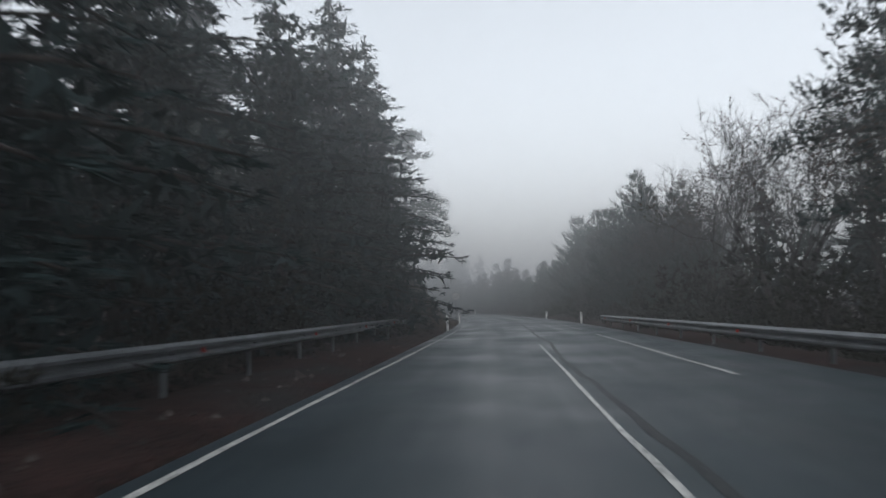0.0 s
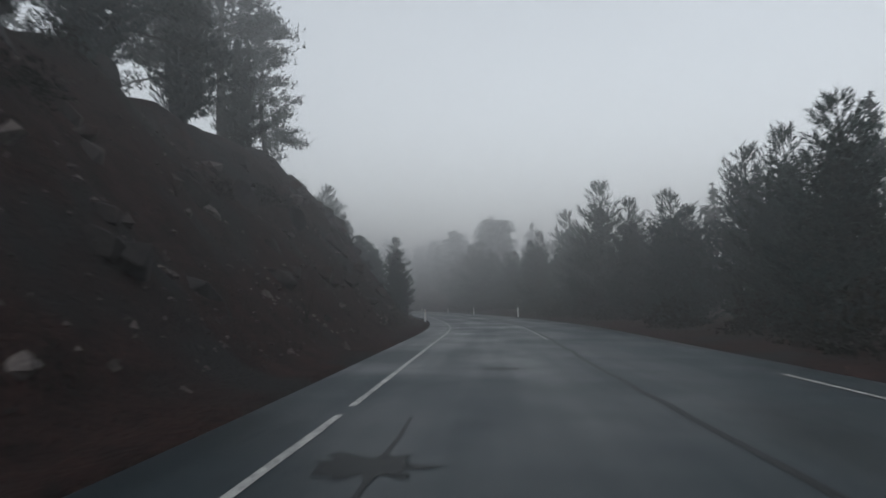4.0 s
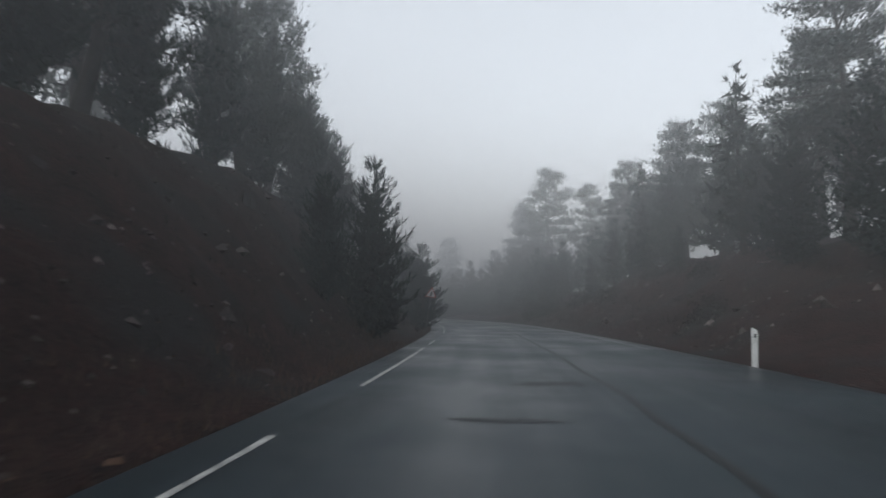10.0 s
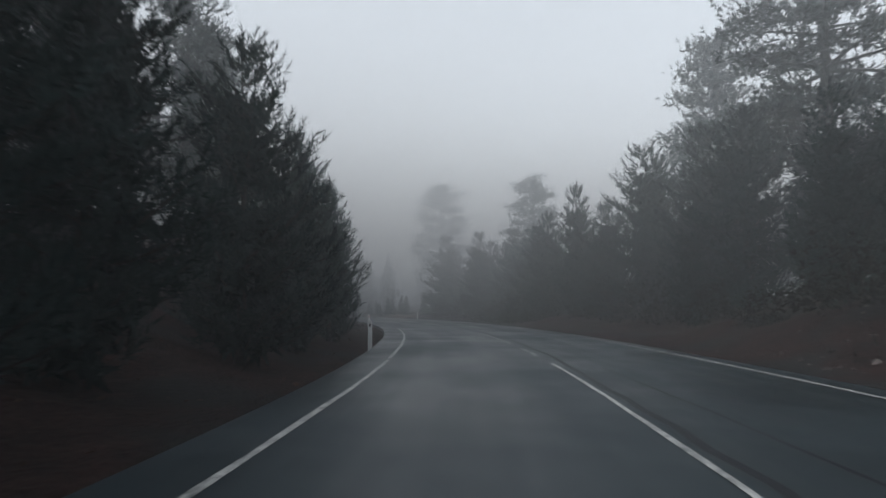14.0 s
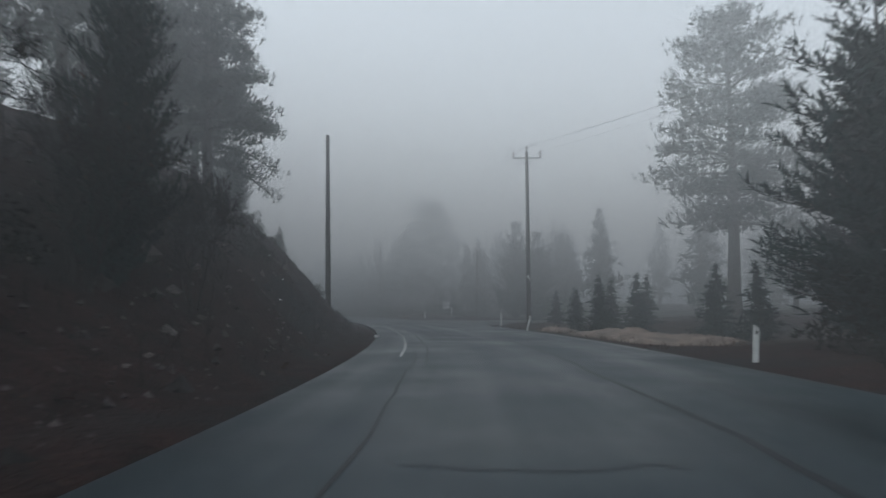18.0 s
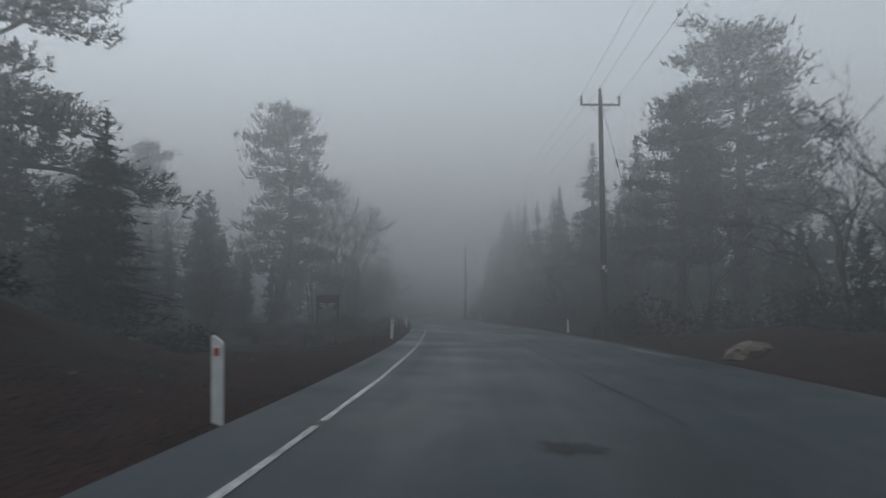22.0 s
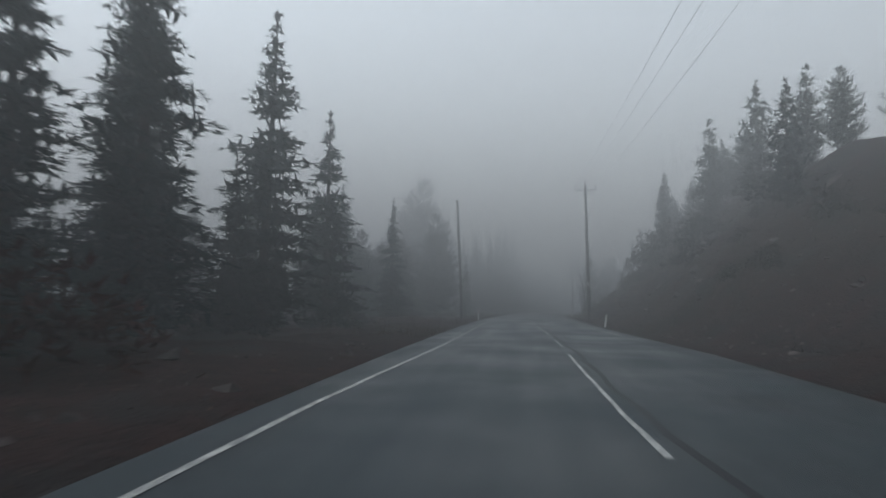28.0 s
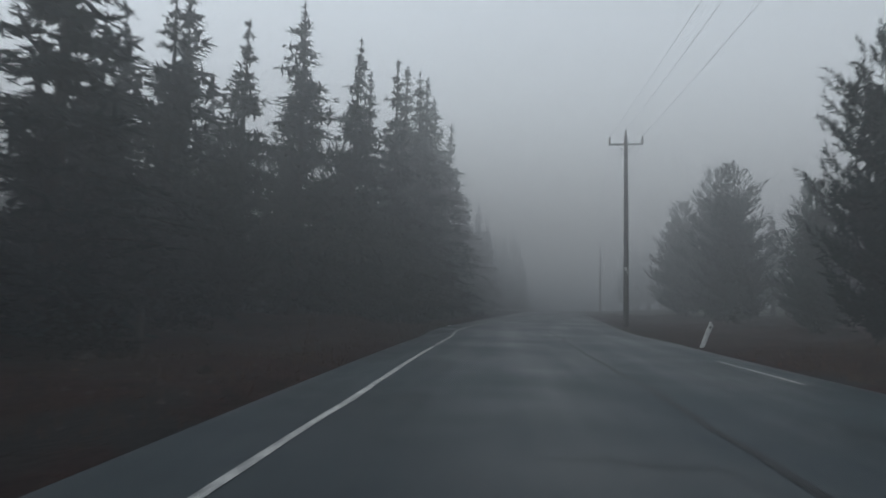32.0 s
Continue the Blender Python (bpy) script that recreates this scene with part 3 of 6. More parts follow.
def bare_tree(seed, height, leaf, leaves, label, spread=0.36, stems=1, leaf_size=0.075, name="bare_tree"):
    rng = np.random.default_rng(seed)
    wood, crown = Pile(), Pile()
    tips = []

    def grow(p, d, ln, r, depth):
        pts, rad = [p], [r]
        q, e = np.array(p, float), np.array(d, float)
        for k in range(2 if depth <= 1 else 3):
            e = e + rng.normal(0, 0.05 if depth == 5 else 0.17, 3) + np.array((0, 0, 0.03))
            e /= np.linalg.norm(e)
            q = q + e * ln / (2 if depth <= 1 else 3)
            pts.append(q.copy())
            rad.append(r * (1 - 0.16 * (k + 1)))
        wood.add(*tube(pts, rad, 6 if r > 0.05 else 4 if r > 0.02 else 3))
        if depth <= 1:
            wood.needles(rng, pts[1:], [e] * 2, 3, ln * 0.6, 0.011, 0.75)
        if depth == 0:
            tips.extend(pts[1:])
            return
        for k in range(3 if rng.random() < 0.5 else 2):
            n = e + rng.normal(0, spread * (1.0 if depth > 3 else 1.35), 3)
            n[2] += 0.12
            n /= np.linalg.norm(n)
            grow(pts[-1] if k < 2 else pts[-2], n, ln * rng.uniform(0.62, 0.85), max(r * rng.uniform(0.5, 0.66), 0.006), depth - 1)

    for k in range(stems):
        a = 6.283 * k / stems + rng.uniform(0, 1)
        lean = 0.0 if stems == 1 else 0.26
        grow(np.array((0.12 * math.cos(a), 0.12 * math.sin(a), -0.1)) if stems > 1 else np.array((0, 0, -0.1)), (lean * math.cos(a), lean * math.sin(a), 1), height * 0.27, height * (0.009 if stems == 1 else 0.006) + 0.015, 5)
    if leaves:
        tips = np.array(tips)
        pick = tips[rng.random(len(tips)) < leaves]
        crown.needles(rng, pick, rng.normal(0, 0.4, pick.shape) + (0, 0, -0.3), 3, leaf_size, leaf_size * 0.65, 0.8)
    return tree_thing(name, label, "tree", wood, crown, M_GREYBARK, leaf)


def forked_tree(seed, limbs, trunk, label, name="bare_tree"):
    """A leafless tree whose main limbs run through the given (x, z) bends, with twigs along their outer parts."""
    rng = np.random.default_rng(seed)
    wood, crown, tips = Pile(), Pile(), []

    def twig(p, d, ln, r, depth):
        pts, q, e = [p], np.array(p, float), np.array(d, float)
        for _ in range(3):
            e = e + rng.normal(0, 0.22, 3) + (0, 0, 0.04)
            e /= np.linalg.norm(e)
            q = q + e * ln / 3
            pts.append(q.copy())
        wood.add(*tube(pts, [r, r * 0.75, r * 0.5, r * 0.25], 4 if r > 0.012 else 3))
        tips.append(pts[-1])
        if depth:
            for k in range(3):
                twig(pts[1 + k % 3], e + rng.normal(0, 0.6, 3), ln * rng.uniform(0.45, 0.7), r * 0.55, depth - 1)

    for bends, r0, r1 in limbs:
        n = len(bends)
        pts = [np.array((x, y + rng.normal(0, 0.08), z)) for x, y, z in bends]
        fine = [pts[i] + (pts[i + 1] - pts[i]) * w + rng.normal(0, 0.03, 3) * (w > 0) for i in range(n - 1) for w in (0, 0.5)] + [pts[-1]]
        wood.add(*tube(fine, [r0 + (r1 - r0) * i / (len(fine) - 1) for i in range(len(fine))], 8))
        if r0 > trunk:
            continue
        for i in range(2, len(fine)):
            d = fine[i] - fine[i - 1]
            d /= np.linalg.norm(d)
            for _ in range(2):
                twig(fine[i], d * 0.5 + rng.normal(0, 0.7, 3) + (0, 0, 0.1), rng.uniform(0.4, 0.85), 0.017, 2)
    pick = np.array(tips)[rng.random(len(tips)) < 0.10]
    crown.needles(rng, pick, rng.normal(0, 0.3, pick.shape) + (0, 0, -0.6), 3, 0.10, 0.05, 0.5)
    return tree_thing(name, label, "tree", wood, crown, M_GREYBARK, M_DRYLEAF)


def shrub(seed, radius, height, leaf, label, count=420, name="shrub"):
    rng = np.random.default_rng(seed)
    wood, crown = Pile(), Pile()
    wood.add(*tube([(0, 0, -0.15), (0.05, 0.03, height * 0.4), (0, 0.02, height * 0.85)], [0.05, 0.035, 0.008], 5))
    d = rng.normal(0, 1, (count, 3))
    d[:, 2] = np.abs(d[:, 2])
    d /= np.linalg.norm(d, axis=1)[:, None]
    lump = 1 + 0.28 * np.sin(d[:, 0] * 5 + seed) * np.cos(d[:, 1] * 4 - seed) + 0.15 * np.sin(d[:, 2] * 9)
    p = d * (rng.uniform(0.35, 1.0, count) ** 0.5 * lump)[:, None] * (radius, radius, height)
    crown.needles(rng, p, d * 0.6 + (0, 0, 0.3), 5, 0.15, 0.065, 0.8)
    root = new(name)
    mesh_object("stem", wood.v, wood.f, M_BARK, root)
    mesh_object("foliage", crown.v, crown.f, leaf, root)
    return tagged(root, label, "shrub")


# ---------------------------------------------------------------- ground and road
def strip(name, s0, s1, l0, l1, z, material, parent=None, step=1.0, wobble=0.0, thick=0.0, seed=0):
    """A flat band along the road from s0 to s1 between l0 and l1."""
    rng = np.random.default_rng(seed)
    n = max(2, int((s1 - s0) / step) + 1)
    verts, faces = [], []
    drift = 0.0
    for i, s in enumerate(np.linspace(s0, s1, n)):
        drift = 0.8 * drift + rng.normal(0, wobble) if wobble else 0
        for l in (l0, l1 + (edge_right(s) - EDGE_RIGHT if name == "road" else 0)):
            verts.append((*place(s, l + drift + (rng.normal(0, wobble * 0.25) if wobble else 0)), z))
    for i in range(n - 1):
        faces.append((2 * i, 2 * i + 1, 2 * i + 3, 2 * i + 2))
    if thick:
        m = len(verts)
        verts += [(x, y, zz - thick) for x, y, zz in verts]
        for i in range(n - 1):
            faces.append((2 * i + 2, 2 * i + m + 2, 2 * i + m, 2 * i))
            faces.append((2 * i + 1, 2 * i + 1 + m, 2 * i + 3 + m, 2 * i + 3))
        faces += [(0, m, m + 1, 1), (m - 2, m - 1, 2 * m - 1, 2 * m - 2)]
    ob = mesh_object(name, verts, faces, material, parent)
    uv = ob.data.uv_layers.new(name="run")
    for loop in ob.data.loops:
        i = loop.vertex_index % (2 * n)
        uv.data[loop.index].uv = (l0 if i % 2 == 0 else l1, s0 + (s1 - s0) * (i // 2) / (n - 1))
    return ob


def build_ground():
    left = [-150, -130, -90, -65, -48, -38, -30, -25, -21] + list(np.arange(-18, -2.8, 0.5)) + [EDGE_LEFT]
    right = [EDGE_RIGHT] + list(np.arange(5.6, 20, 0.5)) + [22, 25, 30, 36, 46, 60, 90, 150, 260, 300]
    cols = left + [EDGE_LEFT + 0.3, 1.6, EDGE_RIGHT - 0.3] + right
    rows = np.concatenate([np.arange(-250, -20, 15), np.arange(-20, 580, 0.8), np.arange(580, 800, 15)])
    verts = []
    for s in rows:
        drawn = edge_right(s) - EDGE_RIGHT
        for l in cols:
            inner = EDGE_LEFT + 0.2 <= l <= EDGE_RIGHT - 0.2
            l = l + drawn if l > 2 else l
            x, y = place(s, l)
            verts.append((x, y, -0.16 if inner else ground_z(s, l + 0.001)))
    w = len(cols)
    faces = [(i * w + k, i * w + k + 1, (i + 1) * w + k + 1, (i + 1) * w + k) for i in range(len(rows) - 1) for k in range(w - 1)]
    k = len(verts)
    verts += [(x, y, -4.0) for x in (-2600, -900, 500, 2300) for y in (-2300, -500, 700, 2600)]
    faces += [(k + 4 * i + j, k + 4 * i + j + 4, k + 4 * i + j + 5, k + 4 * i + j + 1) for i in range(3) for j in range(3)]
    ob = mesh_object("ground", verts, faces, M_SOIL, smooth=True)
    return tagged(ob, "reddish brown soil with leaf litter and damp verges", "ground", kind="structure")


build_ground()
road = tagged(strip("road", -250, 790, EDGE_LEFT, EDGE_RIGHT, 0.0, M_ASPHALT, thick=0.2), "wet dark grey asphalt two-lane road", "road", kind="structure")



def fog_bank(top, thin, thick):
    """One sheet of fog, thin along the first half of the drive and thicker along the second; darkened near the ground
    by added absorption that stands in for shade, white higher up.
    """
    m = bpy.data.materials.new("fog")
    m.use_nodes = True
    nt = m.node_tree
    n, l = nt.nodes, nt.links
    n.remove(n["Principled BSDF"])
    scatter, soak, both = n.new("ShaderNodeVolumeScatter"), n.new("ShaderNodeVolumeAbsorption"), n.new("ShaderNodeAddShader")
    scatter.inputs["Color"].default_value = (0.96, 0.985, 1.0, 1)
    soak.inputs["Color"].default_value = (0, 0.06, 0.105, 1)
    geo, xyz = n.new("ShaderNodeNewGeometry"), n.new("ShaderNodeSeparateXYZ")
    l.new(geo.outputs["Position"], xyz.inputs[0])

    def ramp(source, a, b, lo, hi):
        node = n.new("ShaderNodeMapRange")
        for key, value in (("From Min", a), ("From Max", b), ("To Min", lo), ("To Max", hi)):
            node.inputs[key].default_value = value
        l.new(source, node.inputs["Value"])
        return node.outputs["Result"]

    def times(a, b):
        node = n.new("ShaderNodeMath")
        node.operation = "MULTIPLY"
        l.new(a, node.inputs[0])
        l.new(b, node.inputs[1])
        return node.outputs[0]

    density = times(times(ramp(xyz.outputs["X"], -60, -150, thin, thick), ramp(xyz.outputs["Y"], 0, 80, 0.6, 1.0)), ramp(xyz.outputs["Z"], 0, 14, FOG_LOW, FOG_HIGH))
    # less scattered and more absorbed low down, which puts shade into the fog itself
    l.new(times(density, ramp(xyz.outputs["Z"], 0, FOG_TURN, FOG_DULL, 0.95)), scatter.inputs["Density"])
    l.new(times(density, ramp(xyz.outputs["Z"], 0, FOG_TURN, 1 - FOG_DULL, 0.05)), soak.inputs["Density"])
    l.new(scatter.outputs[0], both.inputs[0])
    l.new(soak.outputs[0], both.inputs[1])
    l.new(both.outputs[0], n["Material Output"].inputs["Volume"])
    bm = box((1100, 1300, top + 12), (-150, 150, top / 2 - 6))
    me = bpy.data.meshes.new("fog")
    bm.to_mesh(me)
    bm.free()
    me.materials.append(m)
    return tagged(new("fog", me), "thin grey fog lying over the road and trees", "fog", kind="structure")


FOG_LOW, FOG_HIGH, FOG_DULL, FOG_TURN = 0.64, 1.4, 0.50, 8
fog_bank(26, 0.0118, 0.0235)

# ---------------------------------------------------------------- trees
ROUND = lambda u: (1 - u) ** 0.75 * (0.55 + 0.45 * min(1, u * 5))
CONE = lambda u: 1.02 - u
CEDARLINE = lambda u: (1.0 - u) ** 0.9 * (0.8 + 0.2 * min(1, u * 6)) + 0.02
LAYER = lambda u: (0.16 + 0.84 * (1 - u) ** 0.7) * (0.72 + 0.28 * min(1, u * 5))
SPREAD = lambda u: (0.35 + 0.65 * (1 - u * u) ** 0.5) * (0.8 + 0.2 * math.sin(u * 8))
UMBRELLA = [limb_pine(21 + k, 12, 0.20, 5.4, SPREAD, 10, 6, M_PINE, "old spreading black pine with drooping layered limbs", 0.26, count=6, tuft=0.29) for k in range(2)]
PINE_TALL = [limb_pine(11 + k, 14, (0.30, 0.36, 0.24, 0.32)[k], 4.0, LAYER, 16, 5, M_PINE, label="tall black pine with layered dark green crown and bare lower trunk") for k in range(4)]
PLUMP = lambda u: (0.62 + 0.38 * min(1, u * 4)) * (1 - u) ** 0.62 + 0.03
PINE_YOUNG = [brush_pine(31 + k, 8, 0.03, (2.75, 3.1, 2.9, 2.6)[k], PLUMP if k % 2 else ROUND, 19, 7, M_PINE, "bushy young dark green pine with upright shoots") for k in range(4)]
CEDAR = [conifer(51 + k, 13, 0.04, 2.9, CEDARLINE, 24, 7, 0.16, 0.30, M_CEDAR, 7, droop=0.24, flat=True, gap=0.04, dense=2.1, fill=0.85, label="slender cedar with flat tiers of blue-green sprays", name="cedar_tree") for k in range(4)]
CEDAR_WIDE = [conifer(61 + k, 15, 0.08, 5.2, CEDARLINE, 24, 8, 0.14, 0.36, M_CEDAR, 8, droop=0.16, flat=True, gap=0.0, dense=2.0, fill=0.7, label="broad old cedar with dark flat layered boughs", name="cedar_tree") for k in range(2)]
FAR_CEDAR = [conifer(45 + k, 13, 0.05, 3.0, CEDARLINE, 20, 6, 0.16, 0.5, M_CEDAR, 3, droop=0.2, flat=True, gap=0.02, dense=1.8, fill=0.6, label="hazy dark cedar in the wood", name="cedar_tree") for k in range(3)]
FIR = [conifer(71 + k, 3.2, 0.03, 1.0, CONE, 16, 7, 0.1, 0.20, M_CEDAR, 8, droop=0.1, flat=True, label="small dark young fir tree", name="fir_tree") for k in range(2)]
FAR_PINE = [conifer(41 + k, 12, 0.15, 3.2, ROUND, 16, 5, 0.3, 0.55, M_PINE, 3, gap=0.0, dense=1.7, fill=0.65, label="hazy dark pine tree in the wood") for k in range(3)]
BARE = [bare_tree(81 + k, 9, M_DRYLEAF, 0.06, "leafless deciduous tree with a few brown leaves") for k in range(3)]
LEAFY = [bare_tree(91 + k, 8, M_DRYLEAF, 0.7, "deciduous tree with sparse brown autumn leaves", spread=0.42, stems=3, leaf_size=0.06, name="oak_tree") for k in range(2)]
RUSTY = [bare_tree(95 + k, 8, M_RUST, 0.95, "deciduous tree with rusty red autumn leaves", stems=3, leaf_size=0.13, name="oak_tree") for k in range(2)]
BUSH = [bare_tree(98 + k, 3, M_DRYLEAF, 0.03, "leafless twiggy bush on the bank", spread=0.45, stems=6, name="bare_bush") for k in range(2)]
SHRUB = [shrub(101 + k, 1.3, 1.5, M_SHRUB, "low tangled dark undergrowth shrub") for k in range(3)]
RUSTSHRUB = [shrub(111 + k, 1.3, 1.1, M_RUST, "rusty brown bracken shrub", 300) for k in range(2)]
SIZE = {id(k): h for group, h in ((PINE_TALL, 14), (UMBRELLA, 12), (PINE_YOUNG, 8), (CEDAR, 13), (CEDAR_WIDE, 15), (FIR, 3.2), (FAR_PINE, 12), (FAR_CEDAR, 13), (BARE, 9), (LEAFY, 8), (RUSTY, 8), (BUSH, 3), (SHRUB, 1.5), (RUSTSHRUB, 1.1)) for k in group}
PICK = random.Random(5)
HOME = []


def plant(kinds, x, y, top=None, height=None, slim=1.0, lean=0.0, group=""):
    """A tree with its foot on the ground at x, y and its tip at the height top, or of that height."""
    ob = PICK.choice(kinds)
    z = ground_at(x, y)
    top = max(top, z + 1.5) if top is not None else None
    h = (top - z) if top is not None else height
    k = max(h, 0.5) / SIZE[id(ob)]
    m = pose(x, y, z - 0.12, lean * PICK.uniform(-1, 1), lean * PICK.uniform(-1, 1), PICK.uniform(0, 360)) @ Matrix.Diagonal((k * slim, k * slim, k, 1))
    if ob in HOME:
        made = copy_thing(ob, m @ Matrix.Diagonal((*(1 / c for c in ob.scale), 1)))
    else:
        HOME.append(ob)
        ob.matrix_basis = m
        made = ob
    return tagged(made, group=group)


class FarWood:
    """Gathers the trees of the deep wood, which nobody could count, into one sheet of stuff."""

    def __init__(self):
        self.v, self.f, self.slot, self.n = [], [], [], 0

    def add(self, thing, m):
        for child in thing.children:
            me = child.data
            co = np.empty(3 * len(me.vertices))
            me.vertices.foreach_get("co", co)
            co = co.reshape(-1, 3) @ np.array(m.to_3x3()).T + np.array(m.translation)
            self.v.extend(map(tuple, co.tolist()))
            self.f.extend(tuple(i + self.n for i in p.vertices) for p in me.polygons)
            self.slot.extend([FAR_MATERIALS.index(me.materials[0])] * len(me.polygons))
            self.n += len(co)

    def finish(self):
        ob = mesh_object("far_wood", self.v, self.f, FAR_MATERIALS)
        ob.data.polygons.foreach_set("material_index", self.slot)
        return tagged(ob, "dense hazy wood of dark pines and cedars behind the roadside", "wood", kind="stuff")


FAR_MATERIALS = [M_BARK, M_PINE, M_CEDAR]
FAR_WOOD = FarWood()


def wood_band(side, s0, s1, step, near, far, kinds, lo, hi, rows=2, group="trees beside the road", slim=1.0):
    for r in range(rows):
        s = s0 + PICK.uniform(0, step)
        while s < s1:
            l = near + (far - near) * (r + PICK.random()) / rows
            l = EDGE_LEFT - l if side < 0 else EDGE_RIGHT + l
            if kinds[0] in FAR_PINE + FAR_CEDAR:
                x, y = place(s, l)
                ob, h, w = PICK.choice(kinds), PICK.uniform(lo, hi), PICK.uniform(0.85, 1.2)
                k = h / SIZE[id(ob)]
                FAR_WOOD.add(ob, pose(x, y, ground_at(x, y) - 0.15, 0, 0, PICK.uniform(0, 360)) @ Matrix.Diagonal((k * w, k * w, k, 1)))
                s += step * PICK.uniform(0.7, 1.3)
                continue
            plant(kinds, *place(s, l), height=PICK.uniform(lo, hi), slim=slim * PICK.uniform(0.85, 1.2), lean=2, group=group)
            s += step * PICK.uniform(0.7, 1.3)


def stand(kinds, rows, group=""):
    """Single trees: s, l, height of the tip over the road, and how slim."""
    for s, l, top, *more in rows:
        plant(kinds, *place(s, l), top=top, slim=more[0] if more else 1.0, lean=1.5, group=group)


# the woods at the start: old cedars on the inside, pines and bare oaks outside
stand(CEDAR_WIDE, [(-2, -9, 17), (8, -8.5, 16), (17, -10.5, 18), (24, -8.2, 15), (29.5, -7.4, 18, 0.9), (35, -6.9, 17, 0.9), (12, -14, 17), (28, -14, 18), (40, -13, 17)], "old cedars")
stand(LEAFY, [(22, 9.6, 10), (18, 10.5, 9), (26, 11, 10.8), (13, 10, 8.5), (30, 12.8, 11.5), (30.5, 9.8, 8.8), (34, 12, 10.5), (38, 12.5, 10), (41, 9.4, 7.4), (46, 11.8, 9), (36, 9.2, 7.6)], "bare oaks")
stand(PINE_TALL, [(17, 11.5, 13), (8, 12, 13)], "tall pines")
stand(PINE_YOUNG, [(38, 10.5, 7.5), (42, 9.8, 8.6), (46, 10.4, 10.2), (50, 9.5, 8.2), (54, 10.2, 9), (60, 10.4, 9.7), (64.5, 9.6, 8.5), (69, 10.4, 10.4), (74, 9.6, 7.4), (80, 9.9, 6.6), (85, 9.4, 6.8), (89.5, 10.2, 7),
                   (95, 11, 7.7), (100, 9.6, 6.8), (105, 9.4, 7.2), (111, 9.2, 9.4), (116, 9.4, 6.8), (121, 10.2, 7.6), (126, 11.2, 9.6), (128, 9.2, 7.9), (134, 9.8, 7.6), (139, 9.4, 7.0), (144.8, 10.6, 7.4),
                   (147.5, 9.0, 7.4), (151, 9.8, 8.2), (155.4, 9.8, 9.6), (159, 10.5, 8.0), (163, 10.2, 9.8), (168, 10.6, 8.5), (173, 11, 9.2)], "pines in the roadside belt")
# the cutting with the speed sign
stand(PINE_TALL, [(47, -13, 16), (66, -12.5, 14.5), (80, -15, 19), (102.5, -14, 24.5), (93, -12.5, 20), (86, -12, 18.5), (72, -11.5, 17), (108, -12.5, 19.5)], "pines on top of the cutting")
stand(PINE_YOUNG, [(52, -10.5, 8), (56, -13, 9), (61, -10.2, 9), (64, -9.8, 10.5), (68, -10.6, 11.5), (74, -10, 11.5), (79, -10.6, 12.5), (84, -11, 13), (90, -11, 13.5), (97, -11.5, 14), (118.4, -5.0, 6.4, 1.0), (121.5, -4.4, 4.6, 0.95), (125, -10.8, 11.6, 0.9), (134, -12.5, 8.8), (138, -11, 8.4)], "young pines on the cutting")
# pines close to the inside of the bend
stand(PINE_YOUNG, [(118, -9, 8.2), (120.5, -7.8, 6.8), (123.5, -7.2, 6.2), (126.5, -6.5, 6.2), (130, -7.4, 7.2), (134, -6.4, 6.6), (137.5, -7.8, 8.4), (141, -6.6, 8.0), (145, -6.2, 7.6), (149, -5.6, 7.0, 0.9), (153, -5.4, 6.4, 0.8), (154.5, -7.4, 9.4), (159, -7.4, 9.0), (164, -7.6, 9.5), (169, -8, 8.5), (147, -9.2, 9.6), (133, -9.8, 8.4)], "pines inside the bend")
stand(PINE_TALL, [(143, -10.5, 9.4), (160, -11, 13), (167, -10.5, 17), (176, -12.2, 19.3), (183, -11.5, 18.5), (187, -14, 19), (193, -10.2, 19, 0.95), (200.5, -11.5, 18.5), (204, -14, 19)], "pines above the bank")
stand(PINE_YOUNG, [(184, -10.4, 13.5, 0.8), (188, -9.6, 13, 0.8), (192, -9.2, 12.5, 0.8), (196, -8.8, 12.5, 0.8), (194, -7.6, 10.8, 0.75), (198, -7.3, 10.2, 0.75), (200, -8.2, 11.5, 0.8), (204.5, -7.6, 9.5, 0.8), (180, -11, 13.5, 0.8), (189.3, -4.0, 6.65, 0.9), (186.5, -5.2, 5.6, 0.8), (192.5, -4.7, 4.2, 0.8)], "young pines at the foot of the bank")
# big pines over the outer bank
stand(PINE_TALL, [(169.4, 16.5, 14.3, 1.3), (178, 17, 15, 1.3), (184, 19, 16.8, 1.35), (192, 14.5, 15.5), (199, 17.5, 15.5, 1.2), (208, 17, 15, 1.2), (215.7, 16.9, 15.9, 1.1), (221, 19, 14.8), (228, 17.6, 15.8, 0.95),
                  (235, 20, 15), (241.5, 18.5, 16.3), (248, 16.2, 19.5, 1.1), (258.3, 17.4, 17.2), (321, 20.5, 21, 1.1), (290, 18, 15.5)], "tall pines above the outer bank")
stand(PINE_YOUNG, [(231, 11.5, 8.2), (236, 10.5, 8), (240.5, 10.6, 7.4), (246, 11, 8.5), (250, 12, 9), (255.2, 11.2, 9.6), (258, 10, 7), (261.2, 9.4, 8.6, 0.9), (265.3, 9.0, 7.5), (269.5, 9.4, 7.2), (273.5, 10.2, 7.6),
                   (278, 10.4, 7.2), (285, 9.6, 8.6, 0.9), (281, 12, 8.5), (288, 12, 8), (292, 11.5, 8), (297.4, 10.6, 9.7, 1.25), (302, 13.5, 8.5)], "pines in the roadside belt")
stand(PINE_YOUNG, [(176, 12, 8), (181, 11.5, 7.6), (186, 12.5, 9), (191, 11.8, 8.5), (196, 13, 9.5), (202, 13.6, 10), (208, 13, 10), (214, 13.6, 10), (220, 13, 9), (226, 13.4, 9)], "young pines on the outer bank")
